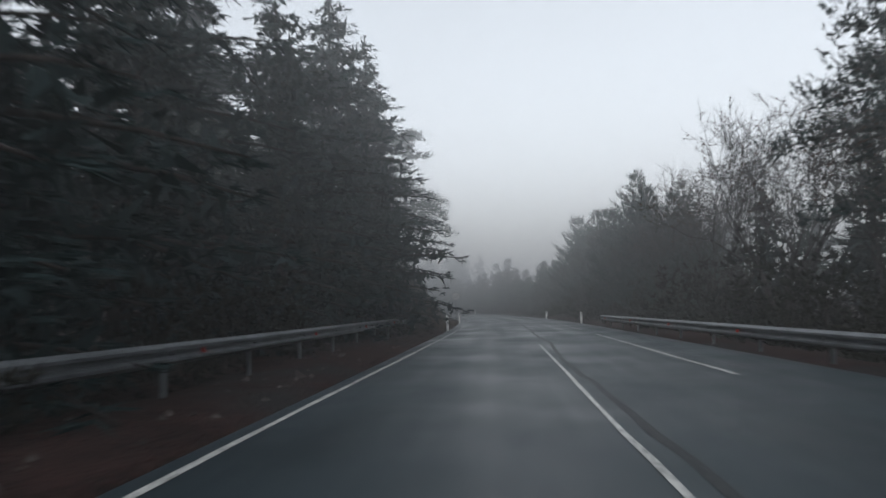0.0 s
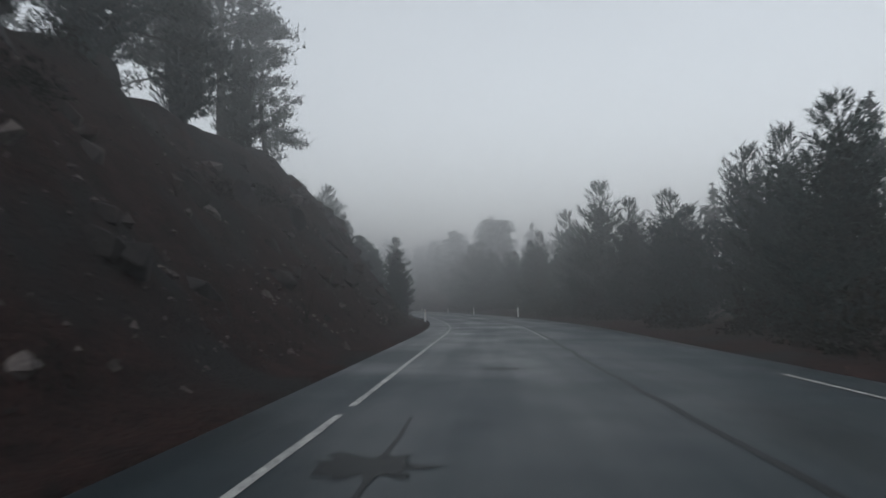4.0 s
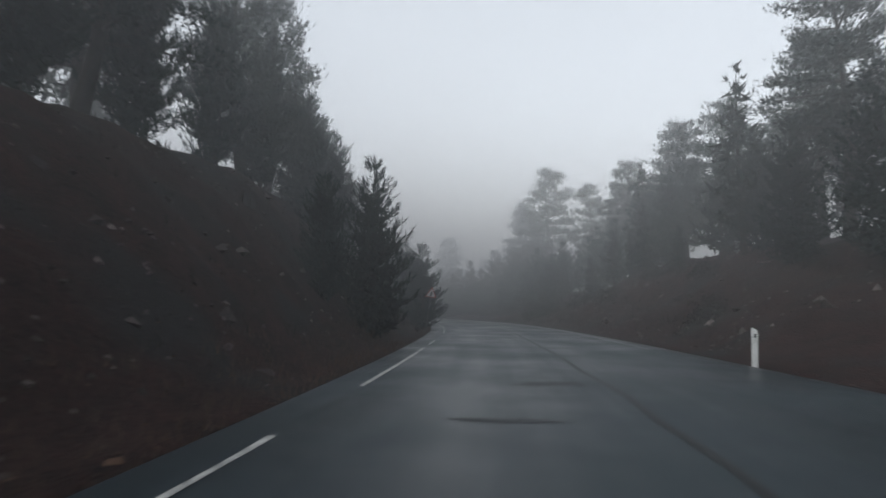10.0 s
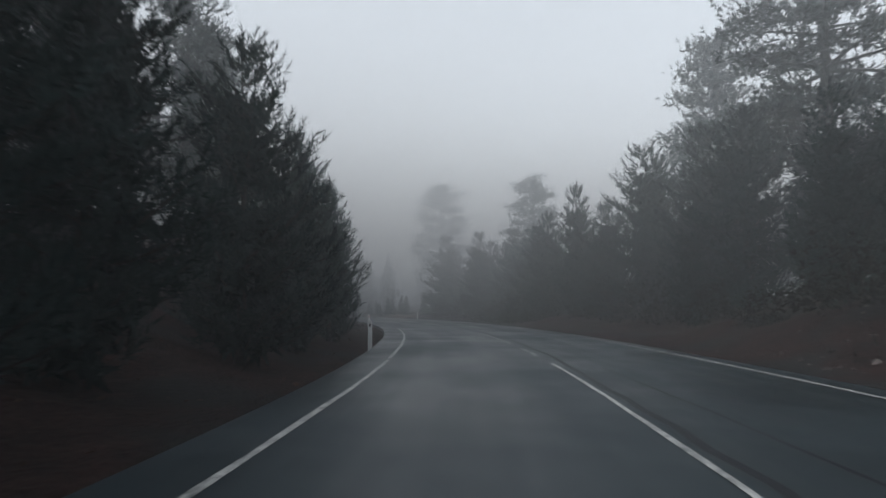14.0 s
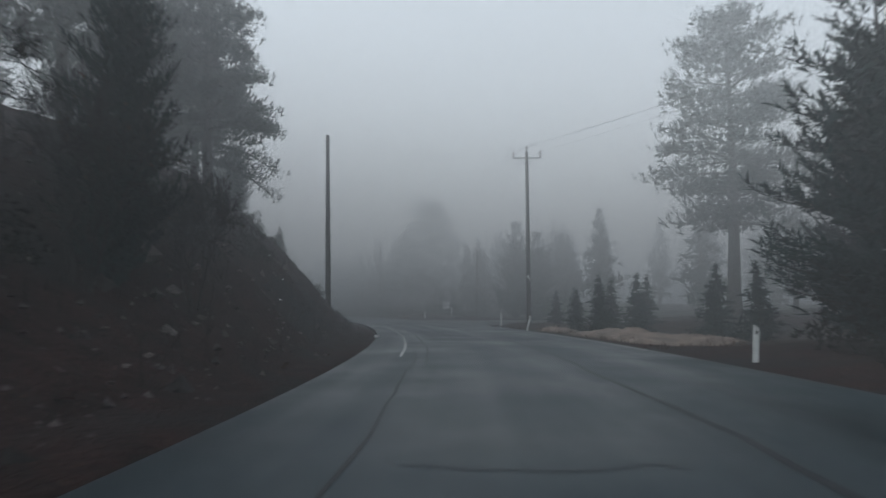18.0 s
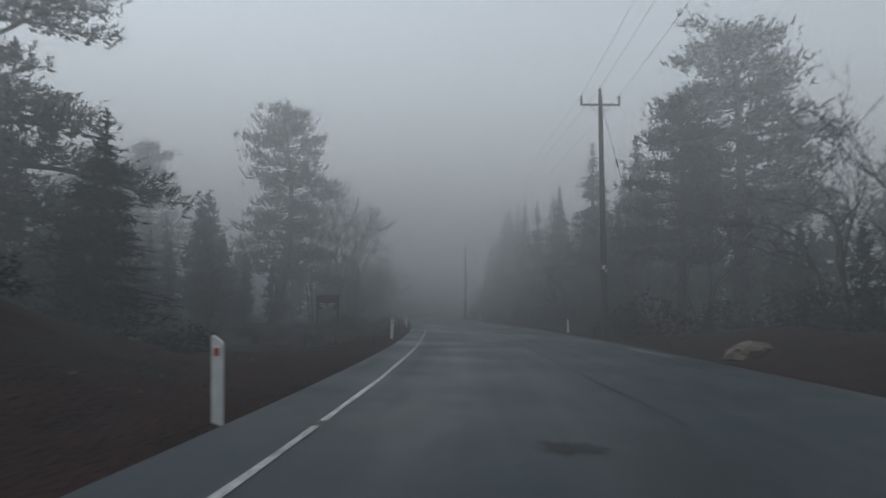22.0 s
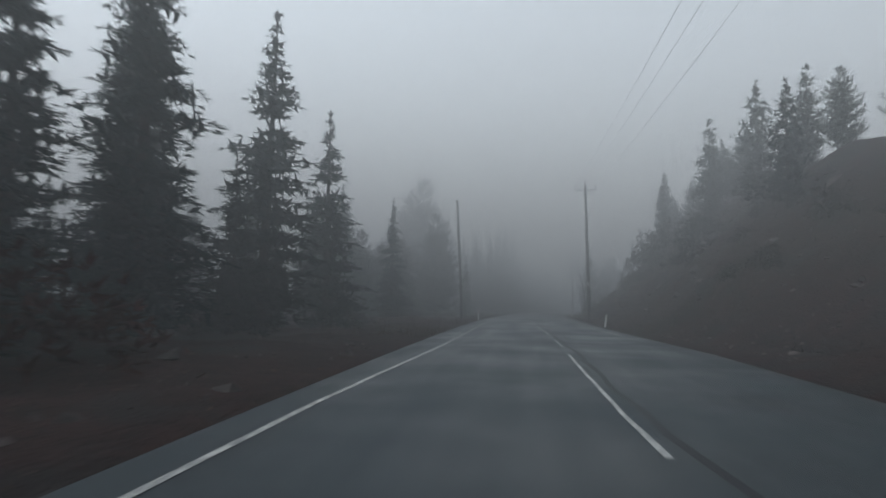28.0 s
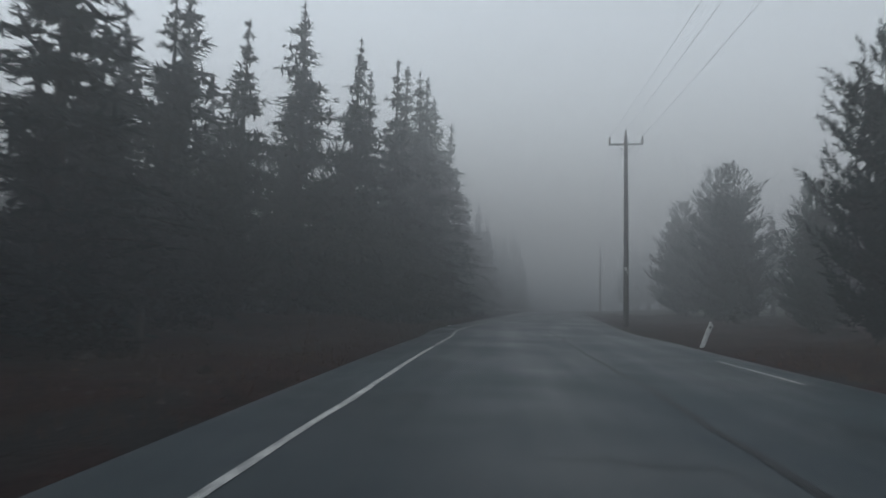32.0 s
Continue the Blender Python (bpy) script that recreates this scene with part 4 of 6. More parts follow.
# round the warning sign and beyond
stand(PINE_YOUNG, [(209.5, -3.2, 5.6, 1.1), (213, -4.4, 5.4, 0.9), (216.5, -3.8, 5.2, 0.8), (219.5, -3.9, 4.8, 0.75), (223, -5.0, 7.0), (222, -6.8, 7.8), (227, -4.3, 6.9, 0.8), (230, -4.8, 6.6, 0.9), (234.5, -4.3, 6.2, 0.9), (238, -4.1, 5.4, 0.85),
                   (240.5, -4.7, 5.8), (244, -4.2, 5.2, 0.85), (248, -4.8, 6.0), (250, -6, 7.5), (256, -7, 8)], "pines inside the second bend")
stand(PINE_TALL, [(216, -12.5, 17.5), (221, -8.8, 12), (228, -11, 11.5), (235, -10, 11), (238.4, -12.8, 19), (246, -10, 13), (254, -11, 14)], "pines above the bank")
# the bare bank
stand(PINE_YOUNG, [(267, -7.2, 6.5), (270.5, -8.6, 8.5), (274.5, -7.6, 8), (278.5, -8.8, 9.5), (283, -8.2, 9.4, 0.9), (272, -9, 9.5), (277, -10, 11), (282, -11, 12), (287, -9.4, 10, 1.1), (293.4, -6.3, 8.4, 0.7), (337.2, -14.5, 14.2, 0.8), (330, -12.8, 11.5, 0.8), (325, -11.4, 12.8, 0.8), (317.5, -10.4, 10, 0.75), (331, -9.0, 7.2, 0.8)], "pines on the bare bank")
stand(PINE_TALL, [(309.3, -9.6, 15, 1.2), (314, -11.5, 14, 1.4), (308, -12.8, 18), (313, -16, 19), (303, -12.5, 17.5), (317, -16, 18.5), (292, -15, 18), (280, -16, 18)], "pines above the bare bank")
stand(BUSH, [(295.5, -5.7, 5.0, 0.6), (297, -6.4, 5.4, 0.6), (298.5, -8.2, 6.8, 0.7), (294.5, -8, 7.0, 0.7), (292.5, -6.4, 6.0, 0.7), (290, -7.4, 7.2, 0.7), (301, -10, 8.2, 0.7), (352, -9, 4.5)], "leafless bushes")
# the junction
stand(FIR, [(313.3, 8.4, 3.0), (317, 8.4, 2.4), (318, 10.8, 3.1), (316, 11.5, 3.3), (322, 12, 2.8), (325.5, 10.2, 2.6), (310, 12.5, 3.4), (329, 13, 3.0), (306, 12, 3.2), (320, 14, 3.4)], "young firs by the junction")
stand(FAR_PINE, [(345, 24, 12), (352, 28, 13), (338, 30, 12), (330, 33, 12.5), (360, 26, 13), (366, 31, 13.5), (322, 36, 12), (326, 48, 13), (336, 44, 13), (350, 42, 14), (362, 44, 14), (376, 38, 15), (300, 46, 13), (318, 56, 14), (342, 55, 14), (358, 57, 15), (314, 40, 12), (306, 34, 11), (372, 24, 13)], "trees behind the junction")
stand(PINE_YOUNG, [(349, 15.8, 10.4), (346.5, 17.2, 9.2), (352, 19, 9)], "pines behind the junction")
# the flat verge with the wooden board
stand(UMBRELLA, [(370.5, -20.6, 15.4, 1.3), (311.5, -10.2, 14.6, 1.0), (58.7, -8.6, 17.5, 1.0)], "old spreading pines")
stand(PINE_TALL, [(396.5, -13.4, 17, 1.15), (404, -26, 16), (416, -36, 18, 1.6), (383.2, 16.7, 18.4, 1.3), (379, 11.5, 12.5)], "tall pines round the verge")
stand(CEDAR, [(365, -11.6, 7.6, 1.55), (388, -15, 6.6, 1.3), (385, -18.5, 6.2, 1.3), (372, -16.5, 6.6, 1.3), (379, -21, 7.4, 1.3), (392, -20, 8, 1.2), (399, -18, 7.5, 1.2), (356, -15, 7.5, 1.3)], "young cedars on the verge")
stand(LEAFY, [(398.8, -10.6, 14.0, 1.0), (401.5, -7.8, 14.2, 0.95), (405.5, -9.4, 13, 1.0)], "tall thin oaks")
stand(BARE, [(373, 14.6, 11), (369, 13, 8.5), (361.5, 11.2, 8.4), (366, 12, 9), (424.5, -6.6, 11.5), (427.5, -7.4, 12.5), (410, -12, 12), (428, -8.4, 12.5, 0.7), (432, -10.5, 11, 0.8)], "leafless trees")
stand(PINE_YOUNG, [(408, -8.2, 6.0, 0.95), (405.3, -9.2, 5.4), (411.5, -8.6, 5.4, 0.9), (409.5, -11, 6.6)], "bushy pines on the verge")
stand(PINE_YOUNG, [(425.5, -8.0, 6.4, 0.95), (430, -7.6, 7.2, 0.9), (434.5, -7.8, 6.4, 0.9), (421, -9.4, 6.8), (428, -10.5, 8), (417, -9, 6)], "young pines beyond the verge")
stand(LEAFY, [(414.3, -5.6, 8.2, 0.6), (423.5, -5.2, 6.5, 0.8), (406, -6.4, 5.4, 0.7), (419, -6.5, 7.5, 0.7), (426, -6.6, 9), (436, -7.4, 9)], "thin oaks")
stand(CEDAR, [(433, -13.6, 10.4), (438, -9, 11, 0.9), (443, -11, 12), (451, -7.4, 9.8, 0.8), (447, -12, 12.5), (429, -13, 11.5), (456, -8.6, 8.5, 0.8), (460, -11, 11)], "cedars beyond the verge")
stand(CEDAR, [(391.3, 10.5, 13.6), (395, 12, 12.5), (399, 9.7, 11.9, 0.9), (403, 11, 12.4), (407, 9.8, 12), (411, 12, 13.5), (415.5, 10.2, 12.5), (420, 11, 14), (425, 10, 14.5), (430, 12, 15.5), (435, 10.5, 15), (440, 12, 16),
              (446, 10.5, 14), (452, 12, 14), (458, 12.5, 14)], "cedars beside the power line")
stand(RUSTY, [(380.5, 9.4, 7.8), (385, 9.0, 7.2), (389, 9.2, 7.0), (376, 11.5, 8.5), (394, 8.8, 5.5), (401, 8.4, 5)], "rusty oaks")
# the last straight
stand(CEDAR, [(462, -9, 12), (466, -12, 13), (470, -9, 12.5), (476, -8.2, 10.4), (483, -15, 9), (490.4, -13.7, 8.9, 0.9), (492.4, -12.3, 10.2, 0.85), (489, -7.7, 8.5, 0.8), (500, -15, 10), (496, -16, 9.4), (508, -20, 12), (515, -19, 12.6), (520.6, -6.2, 7.2, 0.7),
              (537.5, -11.2, 13.5, 1.15), (542, -10.9, 11.4, 1.1), (546.5, -10.2, 12.2, 0.95), (547.2, -8.1, 13.5), (549.2, -6.4, 12.6, 0.85), (551.8, -6.4, 12.2, 0.8), (552.5, -5.2, 13.1, 0.75), (557, -4.9, 14.2, 0.85), (534, -15, 12), (558.5, -6.6, 15), (562, -5.6, 15.5),
              (566, -6, 15.5), (571, -6, 15), (576, -7.5, 12), (582, -6.8, 13), (590, -7.4, 12.5), (598, -6.8, 13), (610, -7.5, 13)], "cedar row along the straight")
stand(PINE_YOUNG, [(509, -7.7, 9.9, 1.0), (548, -8.8, 8.5), (544, -9.8, 7.5), (551.5, -7.6, 8.2), (556, -6.6, 9), (540, -12, 7), (561, -6, 9), (502.5, -9.7, 6.8, 0.8), (507, -13, 6.8), (512, -17, 8), (497, -12, 7), (516, -13, 6.5), (524, -10.6, 7.5), (520.5, -13, 8.5), (518, -15, 8), (511, -12.6, 5.5), (538.3, 9.0, 7.6, 0.85), (548, 12, 6), (555, 14, 7),
                   (560, 12, 9), (567, 12.6, 10), (552, 17, 7.6), (574, 12, 9), (545, 16, 6.4), (584, 13, 9)], "pines along the straight")
FORKED = forked_tree(131, [
    ([(0.24, 0.0, -0.26), (0.12, 0.0, 1.19), (0.00, 0.0, 3.10)], 0.16, 0.11),
    ([(0.00, 0.0, 3.04), (-0.24, 0.1, 3.96), (-0.50, 0.2, 4.70), (-1.08, 0.5, 5.27), (-2.16, 0.7, 5.35)], 0.08, 0.015),
    ([(-0.50, 0.2, 4.70), (-0.50, -0.3, 5.56), (-0.80, -0.7, 6.26), (-1.12, -0.9, 6.91), (-1.76, -1.0, 7.16)], 0.05, 0.012),
    ([(0.00, 0.0, 3.04), (0.32, -0.1, 3.88), (0.62, -0.2, 4.90), (0.96, -0.1, 6.05), (0.80, 0.2, 6.83), (0.60, 0.3, 7.16), (0.80, 0.5, 8.39)], 0.08, 0.015),
    ([(0.88, -0.1, 5.35), (1.44, 0.3, 5.48), (2.16, 0.6, 5.35)], 0.04, 0.01),
    ([(0.96, -0.1, 5.93), (1.52, -0.5, 6.50), (2.08, -0.7, 6.58)], 0.04, 0.01),
    ([(0.64, 0.3, 7.24), (0.16, 0.8, 7.57), (-0.48, 1.0, 7.57)], 0.04, 0.01),
    ([(0.72, 0.4, 7.73), (1.44, 0.1, 8.22), (2.48, -0.2, 8.72)], 0.04, 0.01),
    ([(0.04, 0.0, 2.31), (-0.64, 0.2, 2.97), (-1.28, 0.3, 2.77)], 0.05, 0.012)], 0.12, "leafless forked tree with crooked grey limbs by the roadside")
x, y = place(524.4, 7.45)
FORKED.matrix_basis = pose(x, y, ground_at(x, y) - 0.1, 0, 0, heading(524) - 12) @ Matrix.Scale(0.95, 4)
stand(PINE_YOUNG, [(525.4, -12.4, 16.6, 0.95), (529, -15, 15, 0.9)], "tall pines along the straight")
wood_band(-1, 505, 535, 3.2, 9, 18, FAR_CEDAR, 6, 9.5, 2, "wood behind")
stand(PINE_YOUNG, [(478, 15.5, 12.5), (484, 16, 12), (490, 15, 12.5), (496, 16, 13), (499, 16, 13.4), (503, 15, 12), (509, 14.6, 11.5), (472, 16, 12), (466, 14.5, 10.5), (515, 16, 11), (532, 19.5, 12.2)], "pines above the rocky bank")
# deeper wood behind, which closes the view
wood_band(-1, -15, 36, 8, 14, 26, FAR_PINE, 13, 17, 1, "wood behind")
wood_band(-1, 44, 116, 8, 16, 30, FAR_PINE, 10, 15, 1, "wood behind")
wood_band(-1, 118, 166, 5, 10, 22, FAR_PINE, 4.5, 7, 1, "wood behind")
wood_band(-1, 168, 335, 8, 16, 30, FAR_PINE, 10, 15, 1, "wood behind")
wood_band(-1, 365, 600, 9, 22, 40, FAR_PINE, 10, 15, 1, "wood behind")
wood_band(1, -15, 290, 6.5, 7, 16, FAR_PINE, 6.5, 9.5, 1, "wood behind")
wood_band(1, -15, 300, 9, 16, 30, FAR_PINE, 9, 13, 1, "wood behind")
wood_band(1, 375, 470, 7, 9, 22, FAR_PINE, 10, 14, 1, "wood behind")
wood_band(1, 522, 604, 4, 9, 24, FAR_PINE, 5, 8.5, 2, "wood behind")
wood_band(1, 360, 402, 3, 8, 16, FAR_PINE, 3.5, 6, 2, "wood behind")
wood_band(-1, 364, 402, 3, 10, 17, FAR_CEDAR + FAR_PINE, 3.2, 5.8, 2, "wood behind")
wood_band(1, 186, 234, 4.5, 5.5, 10, FAR_PINE, 3, 5.5, 1, "wood behind")
wood_band(1, 184, 232, 3, 3, 8, SHRUB, 0.6, 1.3, 1, "undergrowth")
wood_band(-1, 48, 116, 5, 4, 9, SHRUB, 0.5, 1.1, 1, "undergrowth")
wood_band(-1, 262, 350, 4, 3, 9, SHRUB, 0.4, 1.0, 1, "undergrowth")
wood_band(1, 352, 378, 3, 10, 26, FAR_PINE, 7, 11, 2, "wood behind")
wood_band(1, 356, 374, 2.2, 4.5, 9, SHRUB, 1.0, 1.9, 1, "undergrowth")
wood_band(-1, 404, 444, 2.2, 2.0, 4.6, RUSTSHRUB, 0.35, 0.7, 1, "bracken on the verge")
wood_band(-1, 600, 740, 5, 4, 18, FAR_CEDAR, 11, 15, 2, "wood behind")
wood_band(1, 605, 740, 6, 6, 20, FAR_PINE, 9, 13, 1, "wood behind")
wood_band(1, 296, 350, 6, 34, 70, FAR_PINE, 11, 15, 2, "wood behind")
wood_band(-1, 368, 415, 4, 11, 26, FAR_PINE + FAR_CEDAR, 6, 10, 2, "wood behind")
wood_band(1, 470, 520, 4, 5, 9, SHRUB, 1.2, 2.6, 1, "undergrowth")
wood_band(1, 472, 518, 5, 6.5, 10, FAR_PINE, 4, 7.5, 1, "trees on the rocky bank")
wood_band(1, -5, 62, 2.6, 3.6, 7, SHRUB, 1.8, 3.4, 1, "undergrowth")
wood_band(1, 5, 60, 5, 5, 9, FAR_PINE, 5, 7.5, 1, "wood behind")
wood_band(1, 535, 620, 9, 12, 28, FAR_PINE, 7, 11, 1, "wood behind")
# the closed lower storey of the roadside belts
wood_band(1, 34, 176, 3.0, 4.0, 7.5, PINE_YOUNG, 4.2, 6.4, 1, "pines in the roadside belt")
wood_band(1, 228, 300, 3.4, 4.2, 7.5, PINE_YOUNG, 3.6, 6.0, 1, "pines in the roadside belt")
wood_band(-1, 118, 168, 3.4, 3.4, 6.5, PINE_YOUNG, 3.0, 5.0, 1, "pines inside the bend")
wood_band(-1, 216, 260, 3.4, 3.0, 6.0, PINE_YOUNG, 3.0, 5.0, 1, "pines inside the second bend")
wood_band(-1, 440, 470, 3.6, 5.5, 11, CEDAR, 4.0, 7.0, 1, "young cedars beyond the verge")
wood_band(1, 382, 462, 3.6, 4.5, 8, CEDAR, 5.0, 9.0, 1, "cedars beside the power line")
wood_band(-1, 470, 560, 4.2, 7.0, 12, CEDAR, 4.0, 7.0, 1, "young cedars along the straight")
wood_band(1, 384, 462, 2.6, 6.5, 14, FAR_CEDAR, 7, 13, 2, "wood behind")
wood_band(1, 466, 522, 2.0, 3.5, 12, SHRUB, 0.5, 1.3, 1, "undergrowth")
# undergrowth
wood_band(1, -10, 175, 3.4, 2.6, 4.8, SHRUB, 0.9, 1.9, 1, "undergrowth")
wood_band(1, 225, 300, 4, 2.4, 5, SHRUB, 1.0, 2.2, 1, "undergrowth")
wood_band(1, 372, 455, 3.4, 2.4, 4.5, SHRUB + RUSTSHRUB, 0.9, 1.8, 1, "undergrowth")
wood_band(-1, -10, 36, 4, 3.2, 6, SHRUB, 1.2, 2.4, 1, "undergrowth")
wood_band(-1, 350, 400, 2.4, 3.5, 9, SHRUB + RUSTSHRUB, 0.35, 0.9, 1, "undergrowth")
wood_band(-1, 124, 172, 4, 3, 6, SHRUB, 0.8, 1.8, 1, "undergrowth")
wood_band(-1, 210, 262, 4, 2.8, 6, SHRUB, 0.8, 1.8, 1, "undergrowth")
wood_band(-1, 404, 500, 4, 5, 10, SHRUB + RUSTSHRUB, 1.0, 2.2, 1, "undergrowth")
wood_band(-1, 500, 600, 5, 5, 10, SHRUB, 1.0, 2.0, 1, "undergrowth")
wood_band(1, 496, 530, 3, 2.0, 6, RUSTSHRUB, 0.5, 1.0, 1, "undergrowth")
wood_band(-1, 532, 600, 3.2, 9, 16, FAR_CEDAR, 9, 13, 1, "wood behind")
wood_band(-1, 455, 500, 4, 9, 16, FAR_CEDAR, 6, 8.5, 1, "wood behind")
FAR_WOOD.finish()
for ob in PINE_TALL + UMBRELLA + PINE_YOUNG + CEDAR + CEDAR_WIDE + FIR + FAR_PINE + FAR_CEDAR + BARE + LEAFY + RUSTY + BUSH + SHRUB + RUSTSHRUB:
    if ob not in HOME:
        for child in list(ob.children):
            bpy.data.objects.remove(child)
        bpy.data.objects.remove(ob)


# ---------------------------------------------------------------- things along the road
def at_road(s, l, z=None, turn=0.0, lean=0.0, tip=0.0):
    """A pose beside the road, whose y runs the way the car drives."""
    x, y = place(s, l)
    return pose(x, y, ground_z(s, l) if z is None else z, tip, lean, heading(s) + turn)


def prism(outline, depth):
    """A plate whose outline is given in x and z, from y = 0 to depth."""
    bm = bmesh.new()
    front = [bm.verts.new((x, 0, z)) for x, z in outline]
    back = [bm.verts.new((x, depth, z)) for x, z in outline]
    bm.faces.new(front)
    bm.faces.new(back[::-1])
    n = len(outline)
    for i in range(n):
        bm.faces.new((front[(i + 1) % n], front[i], back[i], back[(i + 1) % n]))
    bmesh.ops.recalc_face_normals(bm, faces=bm.faces[:])
    return bm


def marker_post(red):
    root = new("marker_post")
    bm = prism([(-0.06, -0.2), (0.06, -0.2), (0.065, 0.78), (0.05, 0.83), (-0.05, 0.90), (-0.065, 0.88)], 0.05)
    bmesh.ops.bevel(bm, geom=[e for e in bm.edges if e.calc_length() > 0.3], offset=0.012, segments=2, affect="EDGES")
    part("post_body", bm, M_WHITE, root)
    plate = box((0.052, 0.012, 0.085), (0, -0.002, 0.72), 0.003)
    part("reflector", plate, M_REDREF if red else M_BLACK, root, "red reflector plate" if red else "dark reflector plate")
    label = "white plastic roadside marker post with red reflector" if red else "white plastic roadside marker post with dark reflector"
    return tagged(root, label, "marker post", "marker posts along the road")


POSTS = [(35.2, -2.7, 0, 0, 1.0), (54.0, -2.68, 0, 0, 1.0), (115.3, -2.8, 1, 0, 0.95), (241.9, -2.7, 0, 0, 1.0), (265, -3.3, 1, 0, 1.0), (352.3, -2.9, 1, -2, 1.08), (373.3, -3.1, 1, 2, 1.0), (394.6, -3.0, 1, 0, 1.0),
         (407.3, -3.1, 1, 4, 1.0), (430.5, -3.3, 0, 0, 1.0), (503.5, -3.05, 1, 3, 1.02), (43.6, 5.7, 0, 0, 0.85), (61.4, 5.5, 0, 3, 0.85), (125.1, 6.2, 0, 0, 0.95), (143.5, 5.75, 0, 3, 0.95), (159.7, 5.8, 0, 0, 0.9),
         (180, 5.5, 0, 2, 0.95), (296.1, 6.3, 0, 4, 0.9), (317.5, 5.74, 0, 15, 0.95), (325.3, 6.2, 0, 2, 1.0), (354.8, 7.2, 0, 0, 0.9), (354.0, 10.1, 0, 0, 0.95), (381.4, 6.2, 0, 1, 0.85), (422.2, 5.85, 0, 3, 0.95),
         (442.6, 4.75, 0, 2, 0.85), (487.5, 5.9, 0, 9, 0.9), (520.3, 5.9, 0, 3, 0.95), (542.3, 5.9, 0, 22, 0.9)]
POST_KIND = {}
for s, l, red, lean, k in POSTS:
    m = at_road(s, l, None, 0, lean) @ Matrix.Diagonal((1, 1, k, 1))
    if red in POST_KIND:
        copy_thing(POST_KIND[red], m)
    else:
        POST_KIND[red] = marker_post(red)
        POST_KIND[red].matrix_basis = m


def guardrail(s0, s1, l, z, side, label):
    """A W-beam rail on posts, its far end bent down to the ground."""
    root = tagged(new("guardrail"), label, "guardrail", "guardrails")
    wave = [(0.00, 0.155), (0.03, 0.13), (0.08, 0.10), (0.08, 0.06), (0.02, 0.02), (0.02, -0.02), (0.08, -0.06), (0.08, -0.10), (0.03, -0.13), (0.00, -0.155)]
    prof = wave + [(a - 0.012, b) for a, b in wave[::-1]]
    verts, faces = [], []
    runs = list(np.arange(s0, s1 + 0.01, 1.0)) + [s1 + 1.5, s1 + 3.0]
    for i, s in enumerate(runs):
        sink, out = (0, 0) if s <= s1 else ((s - s1) / 3.0 * (z - 0.05), (s - s1) * 0.25)
        for a, b in prof:
            verts.append((*place(s, l + side * (out - a)), z - sink + b))
    n = len(prof)
    for i in range(len(runs) - 1):
        for k in range(n):
            j = (k + 1) % n
            faces.append((i * n + k, i * n + j, (i + 1) * n + j, (i + 1) * n + k))
    mesh_object("beam", verts, faces, M_ZINC, root, "dull galvanised corrugated beam")
    for s in np.arange(s0 + 1, s1, 3.2):
        bm = box((0.06, 0.12, z + 0.55), (0, 0, (z - 0.45) / 2), 0.006)
        ob = part("rail_post", bm, M_ZINC, root)
        ob.matrix_basis = at_road(s, l + side * 0.07, 0.0)
        bolt = part("bolt", rod(0.02, 0.02, (-side * 0.09, 0, z), (-side * 0.02, 0, z), 8), M_ZINC, root)
        bolt.matrix_basis = at_road(s, l, 0.0)
    for s in np.arange(s0 + 2, s1, 6.4):
        ob = part("rail_reflector", prism([(-0.05, -0.04), (0.05, -0.04), (0.03, 0.05), (-0.03, 0.05)], 0.015), M_REDREF, root, "small red reflector")
        ob.matrix_basis = at_road(s, l - side * 0.045, z, 0)
    return root


guardrail(-24, 38, -4.75, 0.62, -1, "long galvanised W-beam guardrail in front of the cedars")
guardrail(-24, 37, 5.85, 0.42, 1, "long galvanised W-beam guardrail beside the oak wood")


def flat_text(text, size, material, parent, m, name):
    cu = bpy.data.curves.new(name, "FONT")
    cu.body, cu.size, cu.align_x, cu.align_y, cu.extrude, cu.offset = text, size, "CENTER", "CENTER", 0.002, 0.008
    cu.materials.append(material)
    ob = new(name, cu)
    ob.parent = parent
    ob.matrix_basis = m
    return ob


def disc(r, y0, y1, z, seg=40):
    return prism([(r * math.cos(2 * math.pi * k / seg), z + r * math.sin(2 * math.pi * k / seg)) for k in range(seg)], y1 - y0)


def speed_sign():
    root = tagged(new("speed_limit_sign"), "round white speed limit sign reading 65 on a thin post", "road sign")
    part("post", rod(0.03, 0.03, (0.05, 0.05, -0.4), (0, 0.05, 2.6), 12), M_ZINC, root)
    back = part("rim", disc(0.335, 0, 0.02, 2.3), M_SIGNRIM, root, "faded dark red rim")
    face = part("face", disc(0.30, 0, 0.01, 2.3), M_SIGNWHITE, root, "dirty white face")
    face.location.y = -0.008
    part("clamp", box((0.12, 0.03, 0.05), (0, 0.035, 2.3), 0.004), M_ZINC, root)
    flat_text("65", 0.42, M_SIGNBLACK, root, pose(0, -0.012, 2.3, 90, 0, 0), "number_text")
    root.matrix_basis = at_road(61, -3.05, 0.02, 6, 2)


